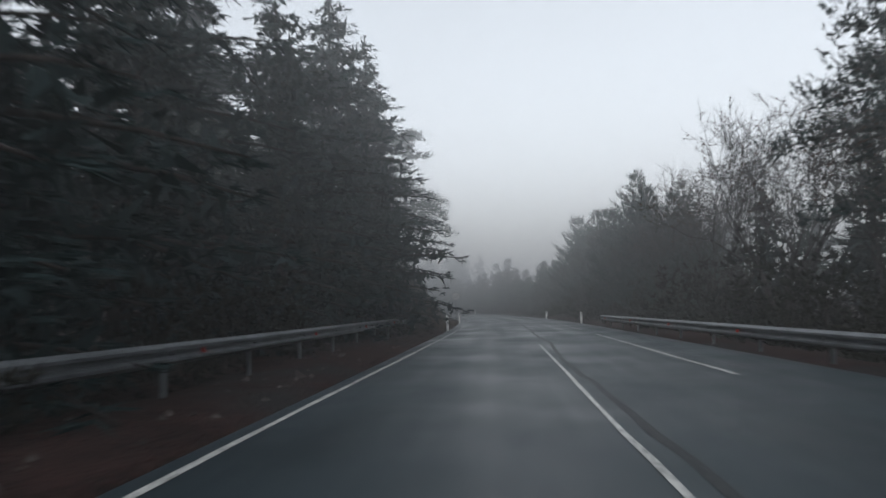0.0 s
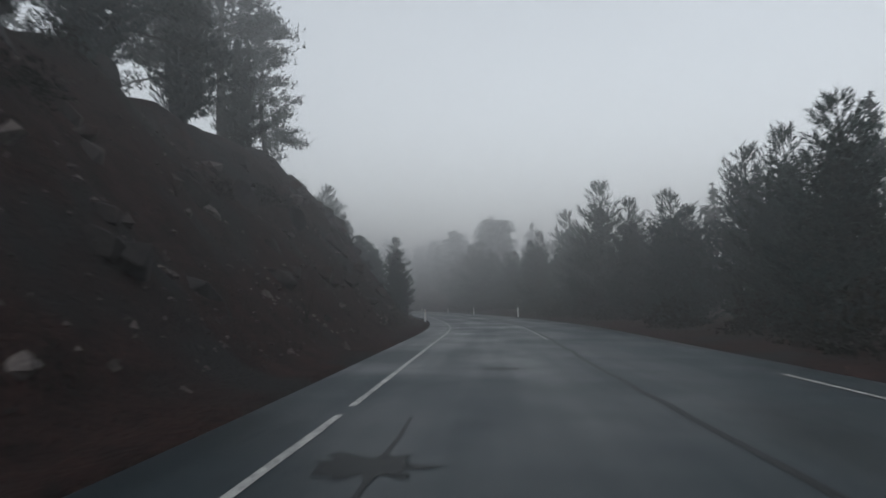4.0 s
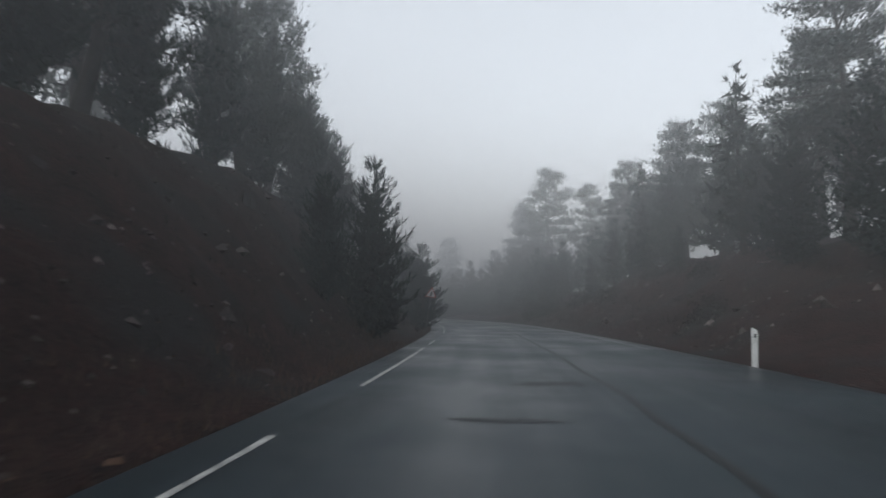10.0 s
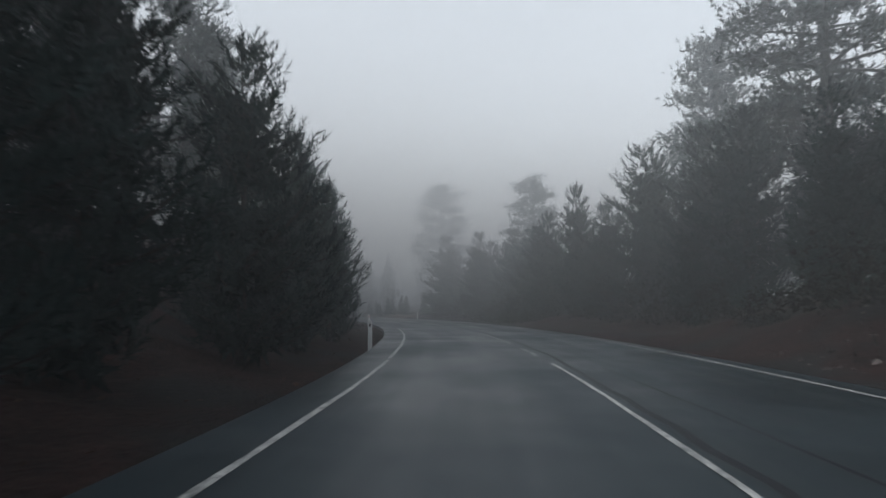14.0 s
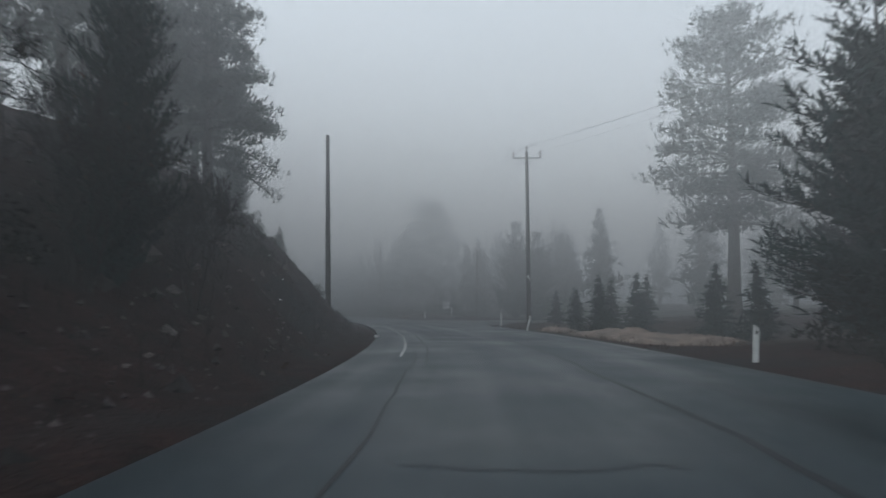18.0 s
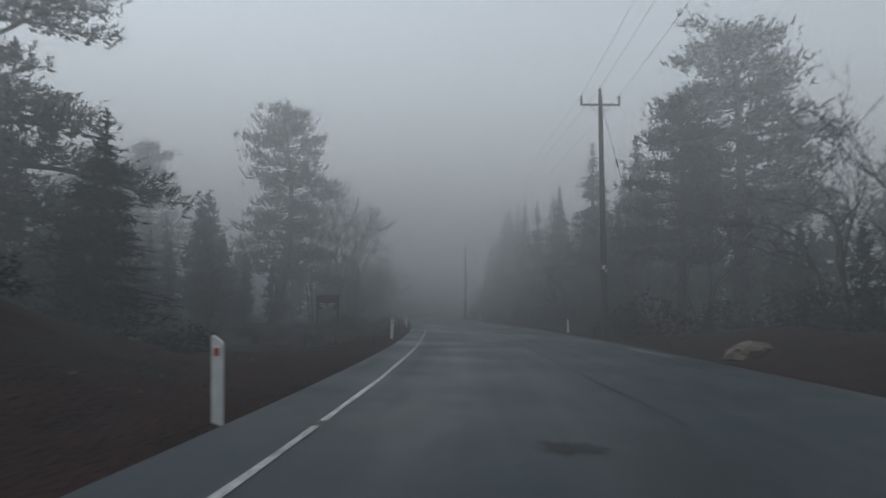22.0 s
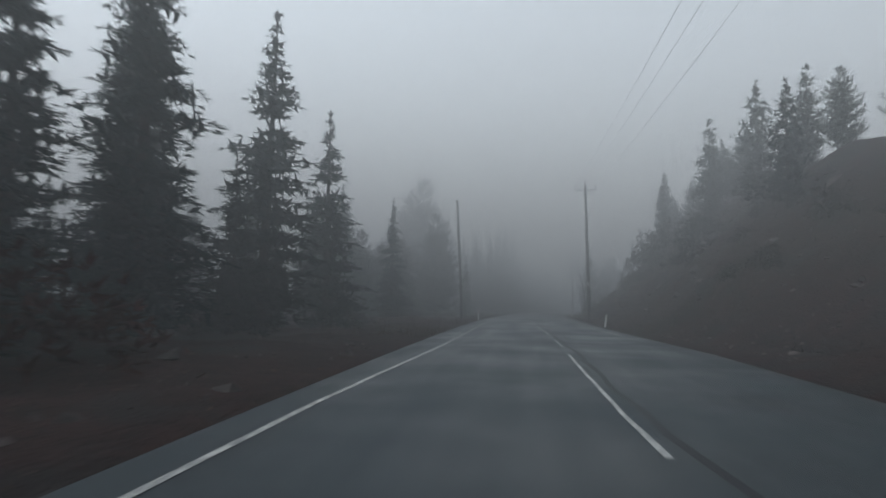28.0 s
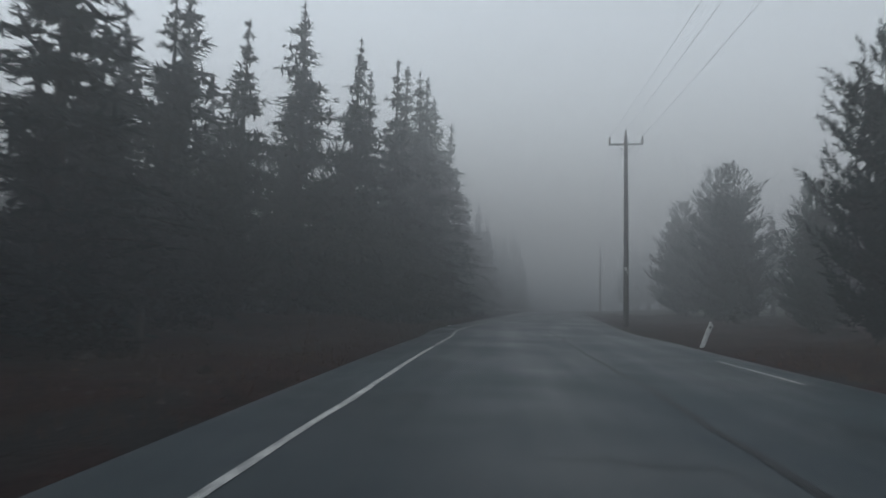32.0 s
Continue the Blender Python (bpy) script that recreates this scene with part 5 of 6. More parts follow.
def junction_sign():
    root = tagged(new("warning_sign"), "red-edged triangular side-road warning sign on a leaning post", "road sign")
    part("post", rod(0.03, 0.03, (0, 0.06, -0.4), (0, 0.06, 2.35), 12), M_ZINC, root)
    tri = lambda k, z: [(-0.42 * k, z - 0.24 * k), (0.42 * k, z - 0.24 * k), (0.0, z + 0.49 * k)]
    part("border", prism(tri(1.0, 2.1), 0.02), M_SIGNRED, root, "red border")
    face = part("face", prism(tri(0.74, 2.1), 0.008), M_SIGNWHITE, root, "white face")
    face.location.y = -0.006
    arrow = part("arrow", prism([(-0.045, 1.96), (0, 1.985), (0.045, 1.96), (0.045, 2.09), (0.13, 2.09), (0.13, 2.13), (0.045, 2.13), (0.045, 2.24), (0, 2.33), (-0.045, 2.24)], 0.006), M_SIGNBLACK, root, "black road symbol")
    arrow.location.y = -0.011
    part("clamp", box((0.16, 0.04, 0.05), (0, 0.04, 2.0), 0.004), M_ZINC, root)
    root.matrix_basis = at_road(203.5, -2.86, 0.36, -4, 9) @ Matrix.Diagonal((0.84, 1, 0.86, 1))


def wooden_board():
    root = tagged(new("notice_board"), "dark wooden notice board with three lines of white lettering", "sign board")
    for x in (-0.55, 0.55):
        part("post", box((0.10, 0.10, 2.3), (x, 0, 0.75), 0.008), M_SIGNBROWN, root)
    part("top_beam", box((1.3, 0.12, 0.09), (0, 0, 1.93), 0.008), M_SIGNBROWN, root)
    for k in range(4):
        part("board", box((0.98, 0.035, 0.155), (0, 0, 1.31 + 0.162 * k), 0.006), M_SIGNBROWN, root)
    for z, words in ((1.53, ((-0.42, 0.24), (0.0, 0.40))), (1.42, ((-0.42, 0.36), (0.02, 0.34))), (1.31, ((-0.25, 0.18), (0.0, 0.24)))):
        for x, w in words:
            part("lettering", box((w, 0.004, 0.055), (x + w / 2, -0.021, z)), M_SIGNWHITE, root, "illegible white lettering")
    root.matrix_basis = at_road(379.4, -6.85, 0.0, -8)


def direction_sign():
    root = tagged(new("direction_sign"), "two white arrow-shaped direction panels on a grey post", "road sign")
    part("post", rod(0.035, 0.035, (0, 0.06, -0.4), (0, 0.06, 2.15), 12), M_ZINC, root)
    for z, side in ((1.87, -1), (1.40, 1)):
        out = [(-0.42 * side, z - 0.20), (0.38 * side, z - 0.20), (0.52 * side, z), (0.38 * side, z + 0.20), (-0.42 * side, z + 0.20)]
        panel = part("panel", prism(out, 0.02), M_WHITE, root, "white arrow panel")
        chev = [(0.30 * side, z - 0.17), (0.36 * side, z - 0.17), (0.46 * side, z), (0.36 * side, z + 0.17), (0.30 * side, z + 0.17), (0.40 * side, z)]
        part("chevron", prism(chev, 0.004), M_SIGNBLACK, panel).location.y = -0.005
        for k in range(3):
            part("lettering", box((0.36, 0.004, 0.022), (-0.12 * side, -0.003, z + 0.12 - 0.07 * k)), M_BLACK, panel, "illegible dark lettering")
        part("symbol", box((0.09, 0.004, 0.06), (0.12 * side, -0.003, z - 0.14)), M_BLACK, panel)
    root.matrix_basis = at_road(354.5, 9.6, 0.0, 8)


speed_sign()
junction_sign()
wooden_board()
direction_sign()


# ---------------------------------------------------------------- power line
def utility_pole(s, l, top, arm, plate=True, lean=0.0, turn=0.0, stay=False, girth=1.0):
    foot = ground_z(s, l)
    h = top - foot
    root = tagged(new("utility_pole"), "weathered dark wooden utility pole" + (" with steel crossarm and insulators" if arm else " without crossarm"), "utility pole", "utility poles")
    verts, faces = tube([(0, 0, -0.8), (0, 0, h * 0.5), (0, 0, h)], [0.155 * girth, 0.13 * girth, 0.10 * girth], 14)
    mesh_object("pole", verts, faces, M_POLEWOOD, root, smooth=True)
    if arm:
        part("crossarm", box((1.9, 0.09, 0.09), (0, 0, h - 0.42), 0.006), M_ZINC, root)
        for x in (-1, 1):
            part("arm_brace", rod(0.018, 0.018, (x * 0.5, 0, h - 0.44), (x * 0.1, 0, h - 0.85), 8), M_ZINC, root)
        for x, z in ((-0.9, h - 0.38), (0.9, h - 0.38), (0.0, h)):
            bm = rod(0.05, 0.03, (x, 0, z), (x, 0, z + 0.42), 10)
            for k in range(3):
                bmesh.ops.create_cone(bm, cap_ends=True, segments=12, radius1=0.085, radius2=0.04, depth=0.07, matrix=Matrix.Translation((x, 0, z + 0.12 + 0.11 * k)))
            part("insulator", bm, M_PORCELAIN, root, "brown ribbed porcelain insulator")
    if plate:
        part("number_plate", box((0.14, 0.012, 0.2), (-0.03, -0.15, 3.2), 0.004), M_WHITE, root, "small white plate")
        part("bracket", box((0.05, 0.03, 0.16), (0.07, -0.14, 3.02), 0.004, Matrix.Rotation(0.5, 4, "Y")), M_WHITE, root)
    if stay:
        part("stay_wire", rod(0.012, 0.012, (0.1, 0, h - 0.6), (3.0, 1.0, 0.1), 6), M_ZINC, root)
        part("stay_insulator", rod(0.05, 0.05, (0.75, 0.225, h - 3.0), (0.85, 0.26, h - 3.35), 10), M_PORCELAIN, root)
    root.matrix_basis = at_road(s, l, foot, turn, lean)
    return [root.matrix_basis @ Vector((x, 0, z + 0.42)) for x, z in ((-0.9, h - 0.38), (0.0, h), (0.9, h - 0.38))]


utility_pole(317.7, -5.2, 10.75, False, False, -1)
utility_pole(349.2, 11.4, 7.3, True, True, 1, 4, girth=0.7)
utility_pole(503.9, -4.5, 10.7, False, False, -3)
LINE = [utility_pole(323.8, 7.7, 11.75, True, True, 0, -12), utility_pole(375.1, 6.55, 11.35, True, True, 0, 0, True), utility_pole(435.3, 5.25, 10.65, True), utility_pole(503.5, 6.5, 11.8, True, True, -1.5), utility_pole(559.9, 6.2, 10.7, True),
        utility_pole(622, 8, 10.7, True)]


def cable(p, q, sag, label="thin overhead power cable", r=0.0065):
    p, q = Vector(p), Vector(q)
    pts = [p.lerp(q, w) - Vector((0, 0, sag * 4 * w * (1 - w))) for w in np.linspace(0, 1, 15)]
    verts, faces = tube(pts, [r] * 15, 5)
    tagged(mesh_object("power_cable", verts, faces, M_BLACK), label, "cable", "overhead cables")


for a, b in zip(LINE, LINE[1:]):
    for p, q in zip(a, b):
        cable(p, q, 0.7)
AWAY = [Vector((*place(290, 26 + 0.9 * k), 12.5)) for k in range(3)]
for p, q in zip(LINE[0], AWAY):
    cable(p, q, 0.5)
cable((*place(317.7, -5.2), 10.55), LINE[0][0], 0.5)
cable((*place(317.7, -5.2), 10.4), (*place(312, -30), 14.5), 0.4)
cable((*place(503.9, -4.9), 10.5), LINE[3][0], 0.3)

# ---------------------------------------------------------------- road markings and repairs
def marking(name, s0, s1, off, width, z, material, wobble=0.0, seed=0, label=""):
    n = max(2, int((s1 - s0) / 1.0) + 1)
    rng = np.random.default_rng(seed)
    verts, faces, drift = [], [], 0.0
    for s in np.linspace(s0, s1, n):
        drift = 0.85 * drift + rng.normal(0, wobble)
        for k in (-0.5, 0.5):
            verts.append((*place(s, lane(s) + off(s) + drift + k * width * (1 + rng.normal(0, 0.12))), z))
    faces = [(2 * i, 2 * i + 1, 2 * i + 3, 2 * i + 2) for i in range(n - 1)]
    return mesh_object(name, verts, faces, material, road, label)


LEFT_OFF, MID_OFF = lambda s: -1.80, lambda s: 1.42 if 260 < s < 280 else 1.68
RIGHT_OFF = lambda s: float(np.interp(s, [r[0] for r in EDGE_LINE], [r[1] for r in EDGE_LINE]))
MARK = random.Random(3)
for s0, s1 in ((-60, 34), (37, 41.5), (57, 158), (159, 172), (176, 186.5), (188.4, 191.8), (200, 262), (269, 275), (298, 372), (372.6, 398), (398.4, 473), (473.6, 620)):
    s = s0
    while s < s1:
        e = min(s1, s + MARK.uniform(9, 26))
        marking("edge_line", s, e, LEFT_OFF, 0.085, 0.008, M_PAINT, 0.004, int(s) + 400, "worn white edge line")
        s = e + MARK.choice((0.15, 0.3, 0.6))
for s0, s1 in ((-20, 20), (88, 104), (121, 132), (135, 143), (225, 236), (238, 241), (243, 252), (262, 276), (386, 389), (390.5, 395), (452, 463), (466, 470), (474, 487), (491, 500), (504, 512)):
    marking("centre_line", s0, s1, MID_OFF, 0.065, 0.008, M_PAINT, 0.003, int(s0) + 500, "worn white centre line")
for s0, s1 in ((-30, 2), (10.5, 26), (31, 46), (58, 78), (140, 168), (186, 245), (300, 304.5), (306, 307), (335, 343), (362, 366), (369, 372.5), (374, 376), (412, 448), (474, 481), (482, 490), (492, 495), (497, 506), (508, 512), (516, 530), (533, 537)):
    marking("edge_line", s0, s1, RIGHT_OFF, 0.08, 0.008, M_PAINT, 0.005, int(s0) + 600, "patchy worn white edge line")
for s0, s1 in ((-60, 120), (124, 330), (352, 600)):
    marking("tar_seam", s0, s1, lambda s: 1.92, 0.10, 0.004, M_TAR, 0.035, int(s0) + 700, "dark tar seam along the middle")
for s0, s1, off in ((60, 74, -1.0), (150, 170, 0.9), (262, 300, -1.35), (296, 330, -1.2), (470, 520, 2.25), (200, 235, 2.6), (400, 440, 2.3)):
    marking("tar_seam", s0, s1, lambda s, o=off: o, 0.045, 0.004, M_TAR, 0.03, int(s0) + 800, "thin dark crack in the asphalt")
CRACK = random.Random(17)


def crack(s, l0, l1, seed, width=0.03):
    """A crooked crack that runs across the lane."""
    rng = np.random.default_rng(seed)
    n, verts, drift = 14, [], 0.0
    for i in range(n):
        l, drift = l0 + (l1 - l0) * i / (n - 1), drift + rng.normal(0, 0.06)
        half = width * rng.uniform(0.3, 1.0) / 2
        verts += [(*place(s + drift - half, l), 0.005), (*place(s + drift + half, l), 0.005)]
    mesh_object("crack", verts, [(2 * i, 2 * i + 2, 2 * i + 3, 2 * i + 1) for i in range(n - 1)], M_TAR, road, "dark crooked crack in the asphalt")


for i in range(64):
    a = CRACK.uniform(-1.5, 1.2) if i % 3 else CRACK.uniform(1.5, 3.4)
    crack(-8 + 9.2 * i + CRACK.uniform(-3, 3), a, a + CRACK.uniform(0.7, 2.2), 900 + i, CRACK.uniform(0.02, 0.05))
for s, l, w, d in ((35.2, -0.6, 1.6, 1.2), (72, -0.9, 1.0, 0.9), (112.8, -1.1, 0.8, 0.5), (79, 0.2, 0.9, 0.6), (173, 0.2, 1.4, 0.3), (176.5, 0.9, 1.2, 0.8), (193, 0.5, 0.9, 0.6), (371, 0.4, 1.4, 0.3), (314, 4.2, 1.6, 0.7), (351, 0.7, 0.7, 0.6), (276, -0.9, 1.2, 0.8), (334, 2.8, 1.8, 0.3)):
    rng = np.random.default_rng(int(s))
    ring = [(*place(s + d / 2 * math.sin(a) * k, l + w / 2 * math.cos(a) * k), 0.006) for a, k in zip(np.linspace(0, 2 * math.pi, 27)[:-1], rng.uniform(0.45, 1.15, 26))]
    mesh_object("asphalt_patch", ring + [(*place(s, l), 0.006)], [(i, (i + 1) % 26, 26) for i in range(26)], M_TAR, road, "dark asphalt repair patch")

# the side road that leaves at the junction
verts, faces = [], []
for i, w in enumerate(np.linspace(0, 1, 20)):
    flare = 5.5 * (1 - min(1, w * 5)) ** 2
    a, b = place(332 - flare + 6 * w, 5.45 + 60 * w), place(346.2 + flare + 6 * w, 5.45 + 60 * w)
    verts += [(*a, -0.006), (*b, -0.006), (*a, -0.5), (*b, -0.5)]
for i in range(19):
    k = 4 * i
    faces += [(k, k + 4, k + 5, k + 1), (k + 2, k + 6, k + 4, k), (k + 1, k + 5, k + 7, k + 3)]
side_road = mesh_object("side_road", verts, faces, M_ASPHALT)
uv = side_road.data.uv_layers.new(name="run")
for loop in side_road.data.loops:
    uv.data[loop.index].uv = (loop.vertex_index % 2 * 10.0, loop.vertex_index // 4 * 3.2)
tagged(side_road, "grey asphalt side road joining at the junction", "road", kind="structure")
for s, l0, l1 in ((343, 7.0, 9.0), (338.5, 6.5, 8.2)):
    mesh_object("junction_line", [(*place(s, l0), 0.008), (*place(s + 0.12, l0), 0.008), (*place(s + 0.5, l1), 0.008), (*place(s + 0.38, l1), 0.008)], [(0, 3, 2, 1)], M_PAINT, road, "worn white junction dash")


# ---------------------------------------------------------------- stones, heaps, grass and litter
def rock_mesh(seed, flat=0.7, cuts=2):
    bm = bmesh.new()
    bmesh.ops.create_icosphere(bm, subdivisions=cuts, radius=1)
    for v in bm.verts:
        d = v.co.normalized()
        k = 1 + 0.35 * noise.noise(d * 1.4 + Vector((seed, 0, 0))) + 0.14 * noise.noise(d * 4 + Vector((0, seed, 0)))
        v.co = Vector((d.x * k * 1.1, d.y * k * 0.9, d.z * k * flat))
    me = bpy.data.meshes.new("boulder")
    bm.to_mesh(me)
    bm.free()
    me.materials.append(M_STONE)
    return me


ROCKS = [rock_mesh(3.7 * k, 0.6 + 0.08 * (k % 4)) for k in range(6)]
LUMP = random.Random(9)


def boulder(s, l, r, sink=0.35, group="boulders on the banks"):
    x, y = place(s, l)
    ob = new("boulder", LUMP.choice(ROCKS))
    ob.matrix_basis = pose(x, y, ground_z(s, l) - r * sink * 0.6, LUMP.uniform(-25, 25), LUMP.uniform(-25, 25), LUMP.uniform(0, 360)) @ Matrix.Diagonal((r * 0.55, r * 0.45, r * 0.32, 1))
    tagged(ob, "grey angular boulder half sunk in the soil bank", "boulder", group)


for s, l, r in ((62, -6.4, 0.8), (64, -7.6, 1.1), (66, -5.4, 0.6), (69, -8.2, 1.3), (72, -6.8, 0.9), (75, -8.8, 1.2), (78, -5.6, 0.5), (84, -7.4, 0.8), (88, -9.2, 1.1), (96, -8.6, 1.2), (100, -7.2, 0.9), (104, -8.8, 1.3), (108, -7.4, 0.9),
                (110, -9.2, 1.2), (113, -8.0, 0.8), (61.3, -4.2, 0.35), (200.9, 10.0, 0.5), (205.8, 10.7, 0.45), (203, 11.6, 0.7), (198, 9.6, 0.4), (222, 9.6, 0.6), (226, 10.4, 0.9), (219, 8.6, 0.45), (229, 9.2, 0.5),
                (478, 9.2, 0.7), (483, 10.6, 0.9), (489, 9.6, 0.8), (496, 10.4, 1.0), (501, 9.2, 0.6), (474, 10.8, 0.9), (508, 9.8, 0.7), (214, -8.6, 0.5), (208, -7.2, 0.4), (155.1, -5.6, 0.25), (306, -8.8, 0.4), (312, -7.4, 0.35),
                (322, -9.4, 0.5), (302, -10.2, 0.6), (330, -9, 0.5)):
    boulder(s, l, r)
def slab_mesh(seed, flat):
    """An angular block with broken faces: the hull of a few points, its edges worn."""
    rng = np.random.default_rng(seed)
    bm = bmesh.new()
    for p in rng.uniform(-1, 1, (16, 3)) * (1.0, 0.75, flat):
        bm.verts.new(p)
    hull = bmesh.ops.convex_hull(bm, input=bm.verts[:])
    bmesh.ops.delete(bm, geom=[e for e in hull["geom_interior"] if isinstance(e, bmesh.types.BMVert)], context="VERTS")
    bmesh.ops.bevel(bm, geom=bm.edges[:], offset=0.035, segments=1, affect="EDGES")
    me = bpy.data.meshes.new("rock_block")
    bm.to_mesh(me)
    bm.free()
    me.materials.append(M_ROCK)
    return me


SLABS = [slab_mesh(300 + k, 0.35 + 0.12 * (k % 4)) for k in range(8)]
LEDGE = random.Random(23)
for s0, s1, side, near, far, count, lo, hi in ((58, 80, -1, 5.0, 9.4, 46, 0.3, 0.85), (82, 116, -1, 5.2, 10.5, 60, 0.3, 0.9), (196, 232, 1, 9, 13.5, 18, 0.25, 0.7), (470, 518, 1, 8, 15, 50, 0.3, 0.9), (300, 345, -1, 6, 11, 18, 0.2, 0.5),
                                              (168, 204, -1, 6, 9.5, 10, 0.25, 0.6)):
    for _ in range(count):
        s, l, r = LEDGE.uniform(s0, s1), side * LEDGE.uniform(near, far), LEDGE.uniform(lo, hi) ** 1.5
        x, y = place(s, l)
        ob = new("rock_block", LEDGE.choice(SLABS))
        ob.matrix_basis = pose(x, y, ground_z(s, l) - 0.15 * r, LEDGE.uniform(-20, 20), side * -LEDGE.uniform(5, 35), heading(s) + LEDGE.uniform(-40, 40) + 90) @ Matrix.Scale(r, 4)
        tagged(ob, "angular broken rock ledge jutting out of the cut bank", "rock", "rock ledges of the banks")
# the long pale stone at the roadside
kerb = new("roadside_stone", rock_mesh(41.0, 0.45, 3))
kerb.matrix_basis = at_road(361.8, 6.9, 0.12, 35) @ Matrix.Diagonal((0.95, 0.34, 0.75, 1))
kerb.data.materials.clear()
kerb.data.materials.append(M_GRAVEL)
tagged(kerb, "long low pale stone lying on the verge", "stone")


def scatter(name, rows, count, size, material, label, shape, seed):
    """Many small pieces strewn over the ground in stretches of s and l, as one sheet of stuff."""
    rng = np.random.default_rng(seed)
    pile = Pile()
    span = np.array([(r[1] - r[0]) * r[4] if len(r) > 4 else (r[1] - r[0]) for r in rows], float)
    for r, n in zip(rows, (count * span / span.sum()).astype(int)):
        for _ in range(n):
            s = rng.uniform(r[0], r[1])
            l = r[2] + (r[3] - r[2]) * rng.random() ** 1.3
            x, y = place(s, l)
            z = ground_z(s, l)
            k = size * rng.uniform(0.5, 1.6) * (1 + 2.0 * (rng.random() < 0.06))
            shape(pile, rng, np.array((x, y, z)), k)
    return tagged(mesh_object(name, pile.v, pile.f, material), label, name.replace("_", " "), kind="stuff")


def stone_shape(pile, rng, p, k):
    v = rng.normal(0, 1, (6, 3)) * 0.25 + np.array([(1, 0, 0), (-1, 0, 0), (0, 1, 0), (0, -1, 0), (0, 0, 0.8), (0, 0, -0.5)])
    pile.add(p + v * k, [(0, 2, 4), (2, 1, 4), (1, 3, 4), (3, 0, 4), (2, 0, 5), (1, 2, 5), (3, 1, 5), (0, 3, 5)])


def leaf_shape(pile, rng, p, k):
    a, b = rng.normal(0, 1, 3), rng.normal(0, 1, 3)
    a[2], b[2] = abs(a[2]) * 0.5, abs(b[2]) * 0.5
    pile.add([p + (0, 0, 0.01), p + a * k, p + (a + b) * k * 0.8 + (0, 0, 0.01), p + b * k], [(0, 1, 2, 3)])


def grass_shape(pile, rng, p, k):
    for _ in range(7):
        d = rng.normal(0, 0.35, 3) + (0, 0, 1)
        w = np.array((rng.normal(), rng.normal(), 0)) * 0.006
        q = p + np.array((rng.normal(0, 0.12), rng.normal(0, 0.12), -0.02))
        pile.add([q - w, q + w, q + d * k], [(0, 1, 2)])


scatter("loose_stones", [(44, 124, -3.6, -11, 1.3), (160, 216, -3.4, -10), (258, 350, -3.4, -11, 1.4), (350, 400, -3.6, -12, 1.2), (184, 240, 6.2, 13), (460, 525, 6.4, 14), (-20, 40, -3.2, -7), (400, 540, -3.4, -9)], 5200, 0.045, M_STONE,
        "loose grey and brown stones on the soil banks", stone_shape, 1)
scatter("scree", [(46, 122, -3.8, -9.5, 1.6), (165, 214, -3.6, -9), (258, 345, -3.6, -10, 1.6), (184, 236, 6.4, 13), (462, 524, 6.4, 14, 1.6)], 5200, 0.06, M_STONE, "angular grey rubble lying on the cut banks", stone_shape, 6)
scatter("leaf_litter", [(120, 262, -2.8, -7, 1.3), (262, 330, -2.8, -5), (36, 60, -2.8, -6), (400, 560, -3, -9), (60, 180, 5.7, 10), (372, 440, 5.7, 9), (500, 540, 5.7, 8)], 12000, 0.022, M_DRYLEAF, "fallen brown leaves along the verges", leaf_shape, 2)
scatter("dry_grass", [(40, 62, -3.2, -5.5, 1.4), (498, 540, 6.0, 11, 3.5), (300, 330, 5.9, 9), (405, 440, -3.4, -6), (470, 560, -2.9, -8, 1.6), (366, 400, -3.2, -8), (366, 400, 6, 7.5), (130, 190, -2.9, -4.5)], 8200, 0.15, M_DRYGRASS, "tufts of dry yellow-brown grass", grass_shape, 3)
scatter("dead_stalks", [(44, 124, -4, -11), (258, 340, -4, -11), (160, 214, -4, -10), (184, 236, 7, 13), (460, 520, 7, 14)], 7500, 0.20, M_SHRUB, "dead stalks and low scrub on the banks", grass_shape, 4)


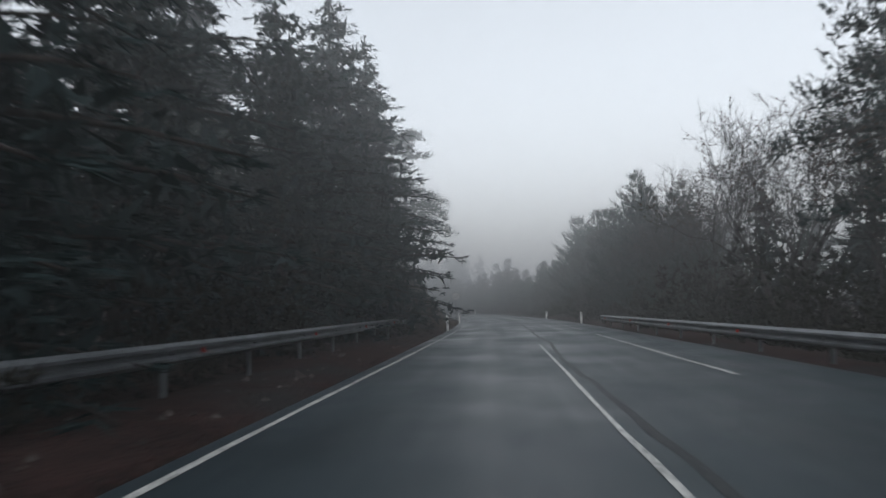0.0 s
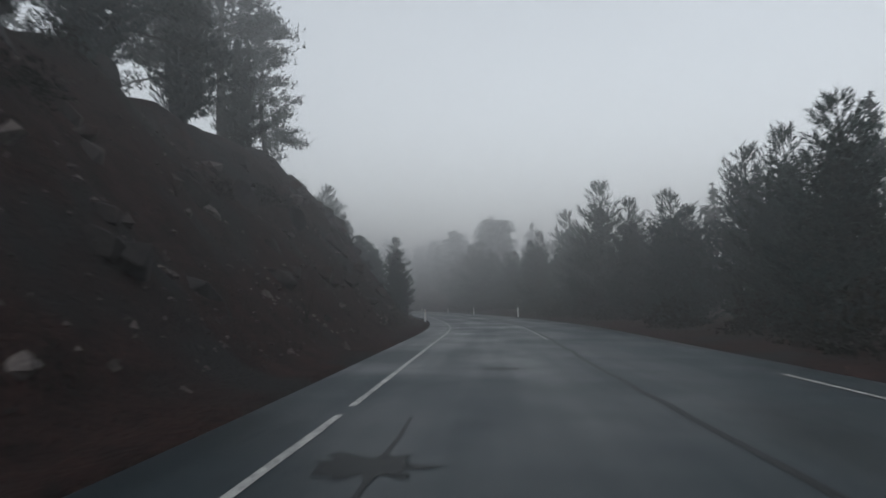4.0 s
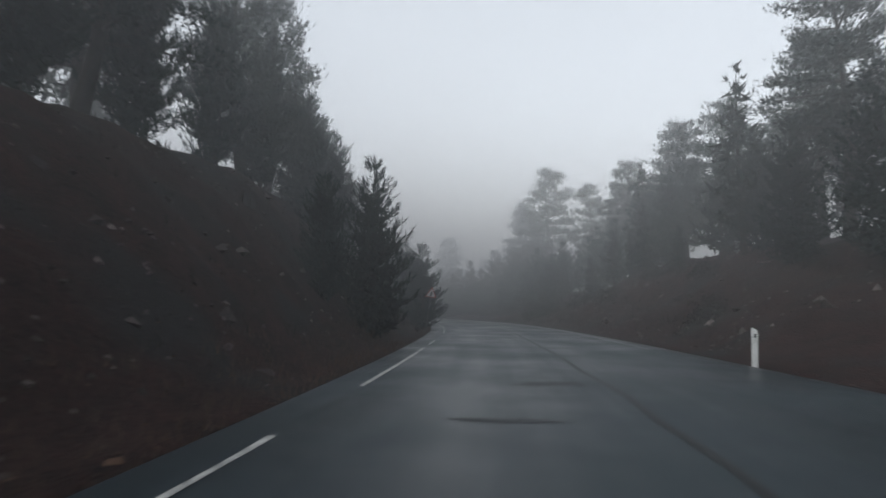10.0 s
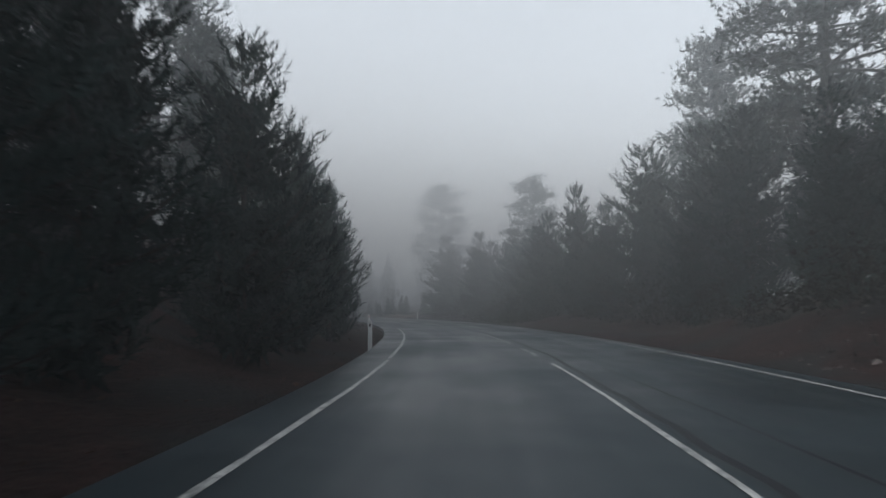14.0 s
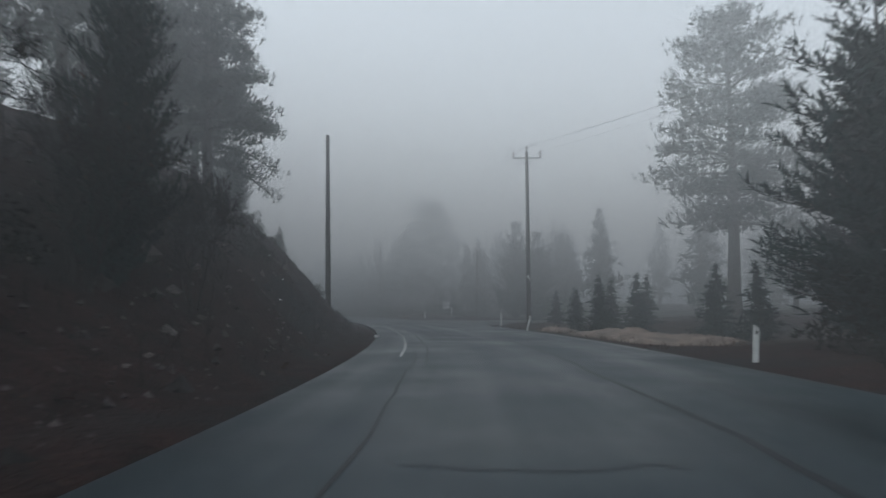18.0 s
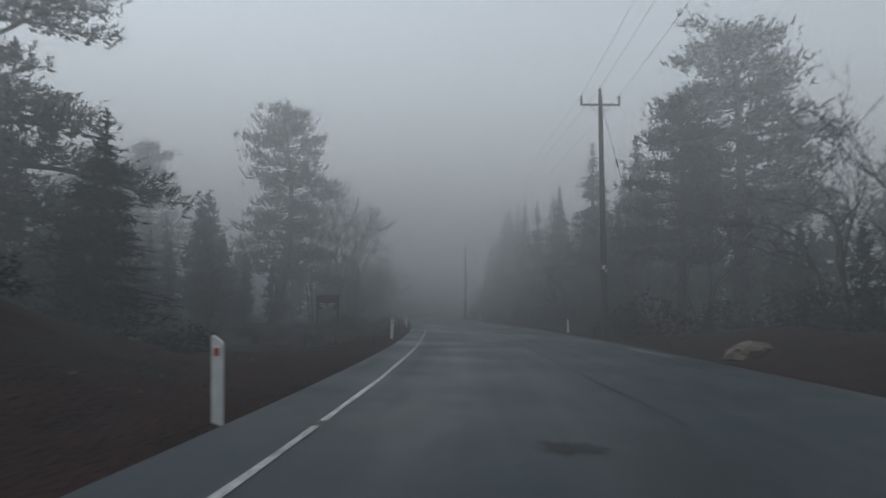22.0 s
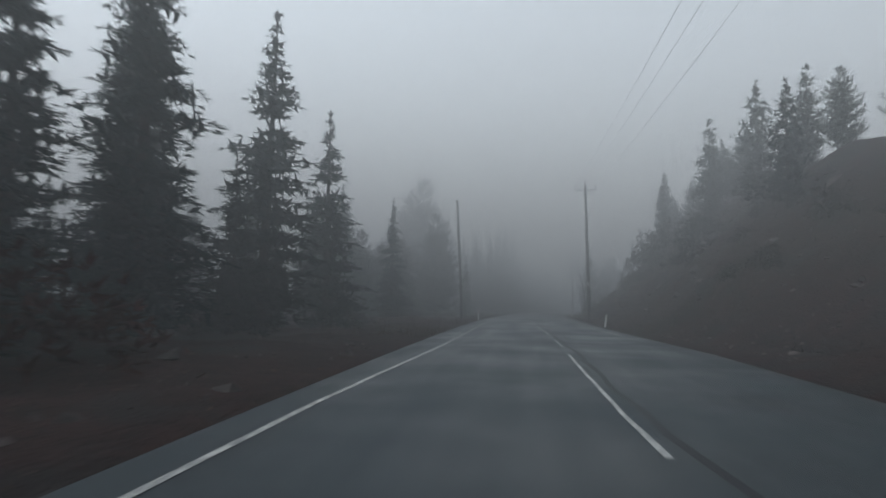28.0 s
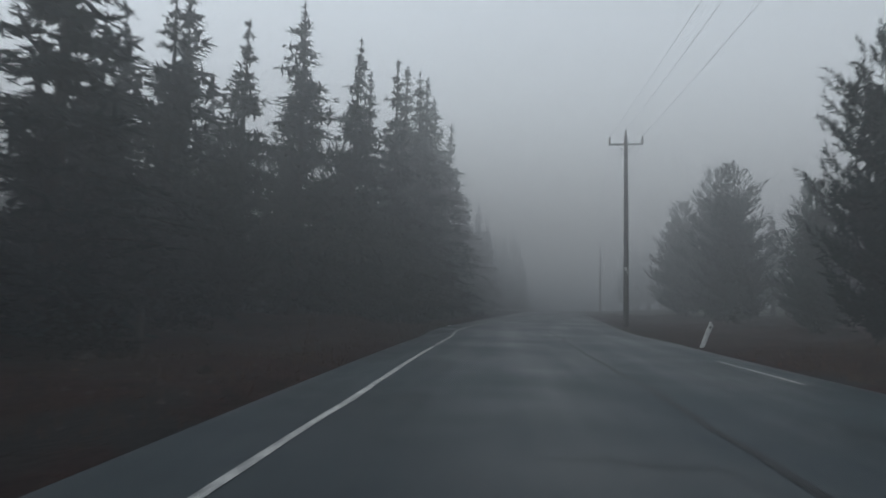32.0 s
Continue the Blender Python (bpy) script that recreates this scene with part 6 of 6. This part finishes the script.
def heap(s0, s1, l0, l1, h, seed, label):
    n, w = 30, 14
    verts, faces = [], []
    for i in range(n):
        for k in range(w):
            u, v = i / (n - 1), k / (w - 1)
            s, l = s0 + (s1 - s0) * u, l0 + (l1 - l0) * v
            x, y = place(s, l)
            k2 = (4 * u * (1 - u)) ** 0.5 * (4 * v * (1 - v)) ** 0.7
            verts.append((x, y, ground_z(s, l) - 0.06 + h * k2 * (1 + 0.5 * noise.noise(Vector((x * 0.8, y * 0.8, seed)))) + 0.20 * k2 * noise.noise(Vector((x * 2.6, y * 2.6, seed)))))
    faces = [(i * w + k, i * w + k + 1, (i + 1) * w + k + 1, (i + 1) * w + k) for i in range(n - 1) for k in range(w - 1)]
    tagged(mesh_object("gravel_mound", verts, faces, M_GRAVEL, smooth=True), label, "gravel heap", "gravel heaps")


heap(303, 312.5, 6.1, 10.5, 0.5, 1.0, "long low heap of pale brown gravel beside the road")
heap(314, 318, 6.2, 8.2, 0.28, 2.0, "small low heap of pale gravel near leaning marker post")

stump = tagged(new("stump_post"), "short dark wooden post stump on the verge", "post")
part("stump", rod(0.11, 0.09, (0, 0, -0.3), (0.03, 0, 0.85), 12), M_POLEWOOD, stump)
part("stump_cap", rod(0.10, 0.05, (0.03, 0, 0.84), (0.035, 0, 0.92), 12), M_POLEWOOD, stump, "rotten rounded top")
stump.matrix_basis = at_road(537, -8.4, None, 0, 2)
SCRAP = rock_mesh(55.0, 0.35, 1)
SCRAP.materials.clear()
SCRAP.materials.append(M_PAPER)
for s, l, r in ((482, -3.5, 0.07), (477, -4.8, 0.06), (508, -5.6, 0.09), (555, -2.9, 0.08), (306, -6.5, 0.06), (305, -5.8, 0.05), (303.5, -5.6, 0.07), (489.5, -4.4, 0.06), (504, -6.2, 0.08)):
    scrap = new("litter_scrap", SCRAP)
    scrap.matrix_basis = at_road(s, l, None, 37 * s) @ Matrix.Scale(r, 4)
    tagged(scrap, "small scrap of pale litter lying on the verge", "litter", "litter on the verges")
bag = new("litter_bag", rock_mesh(77.0, 0.8, 2))
bag.data.materials.clear()
bag.data.materials.append(M_PAPER)
bag.matrix_basis = at_road(308.8, -2.62, 0.07, 20) @ Matrix.Diagonal((0.11, 0.07, 0.08, 1))
tagged(bag, "crumpled white litter bag on the road edge", "litter")
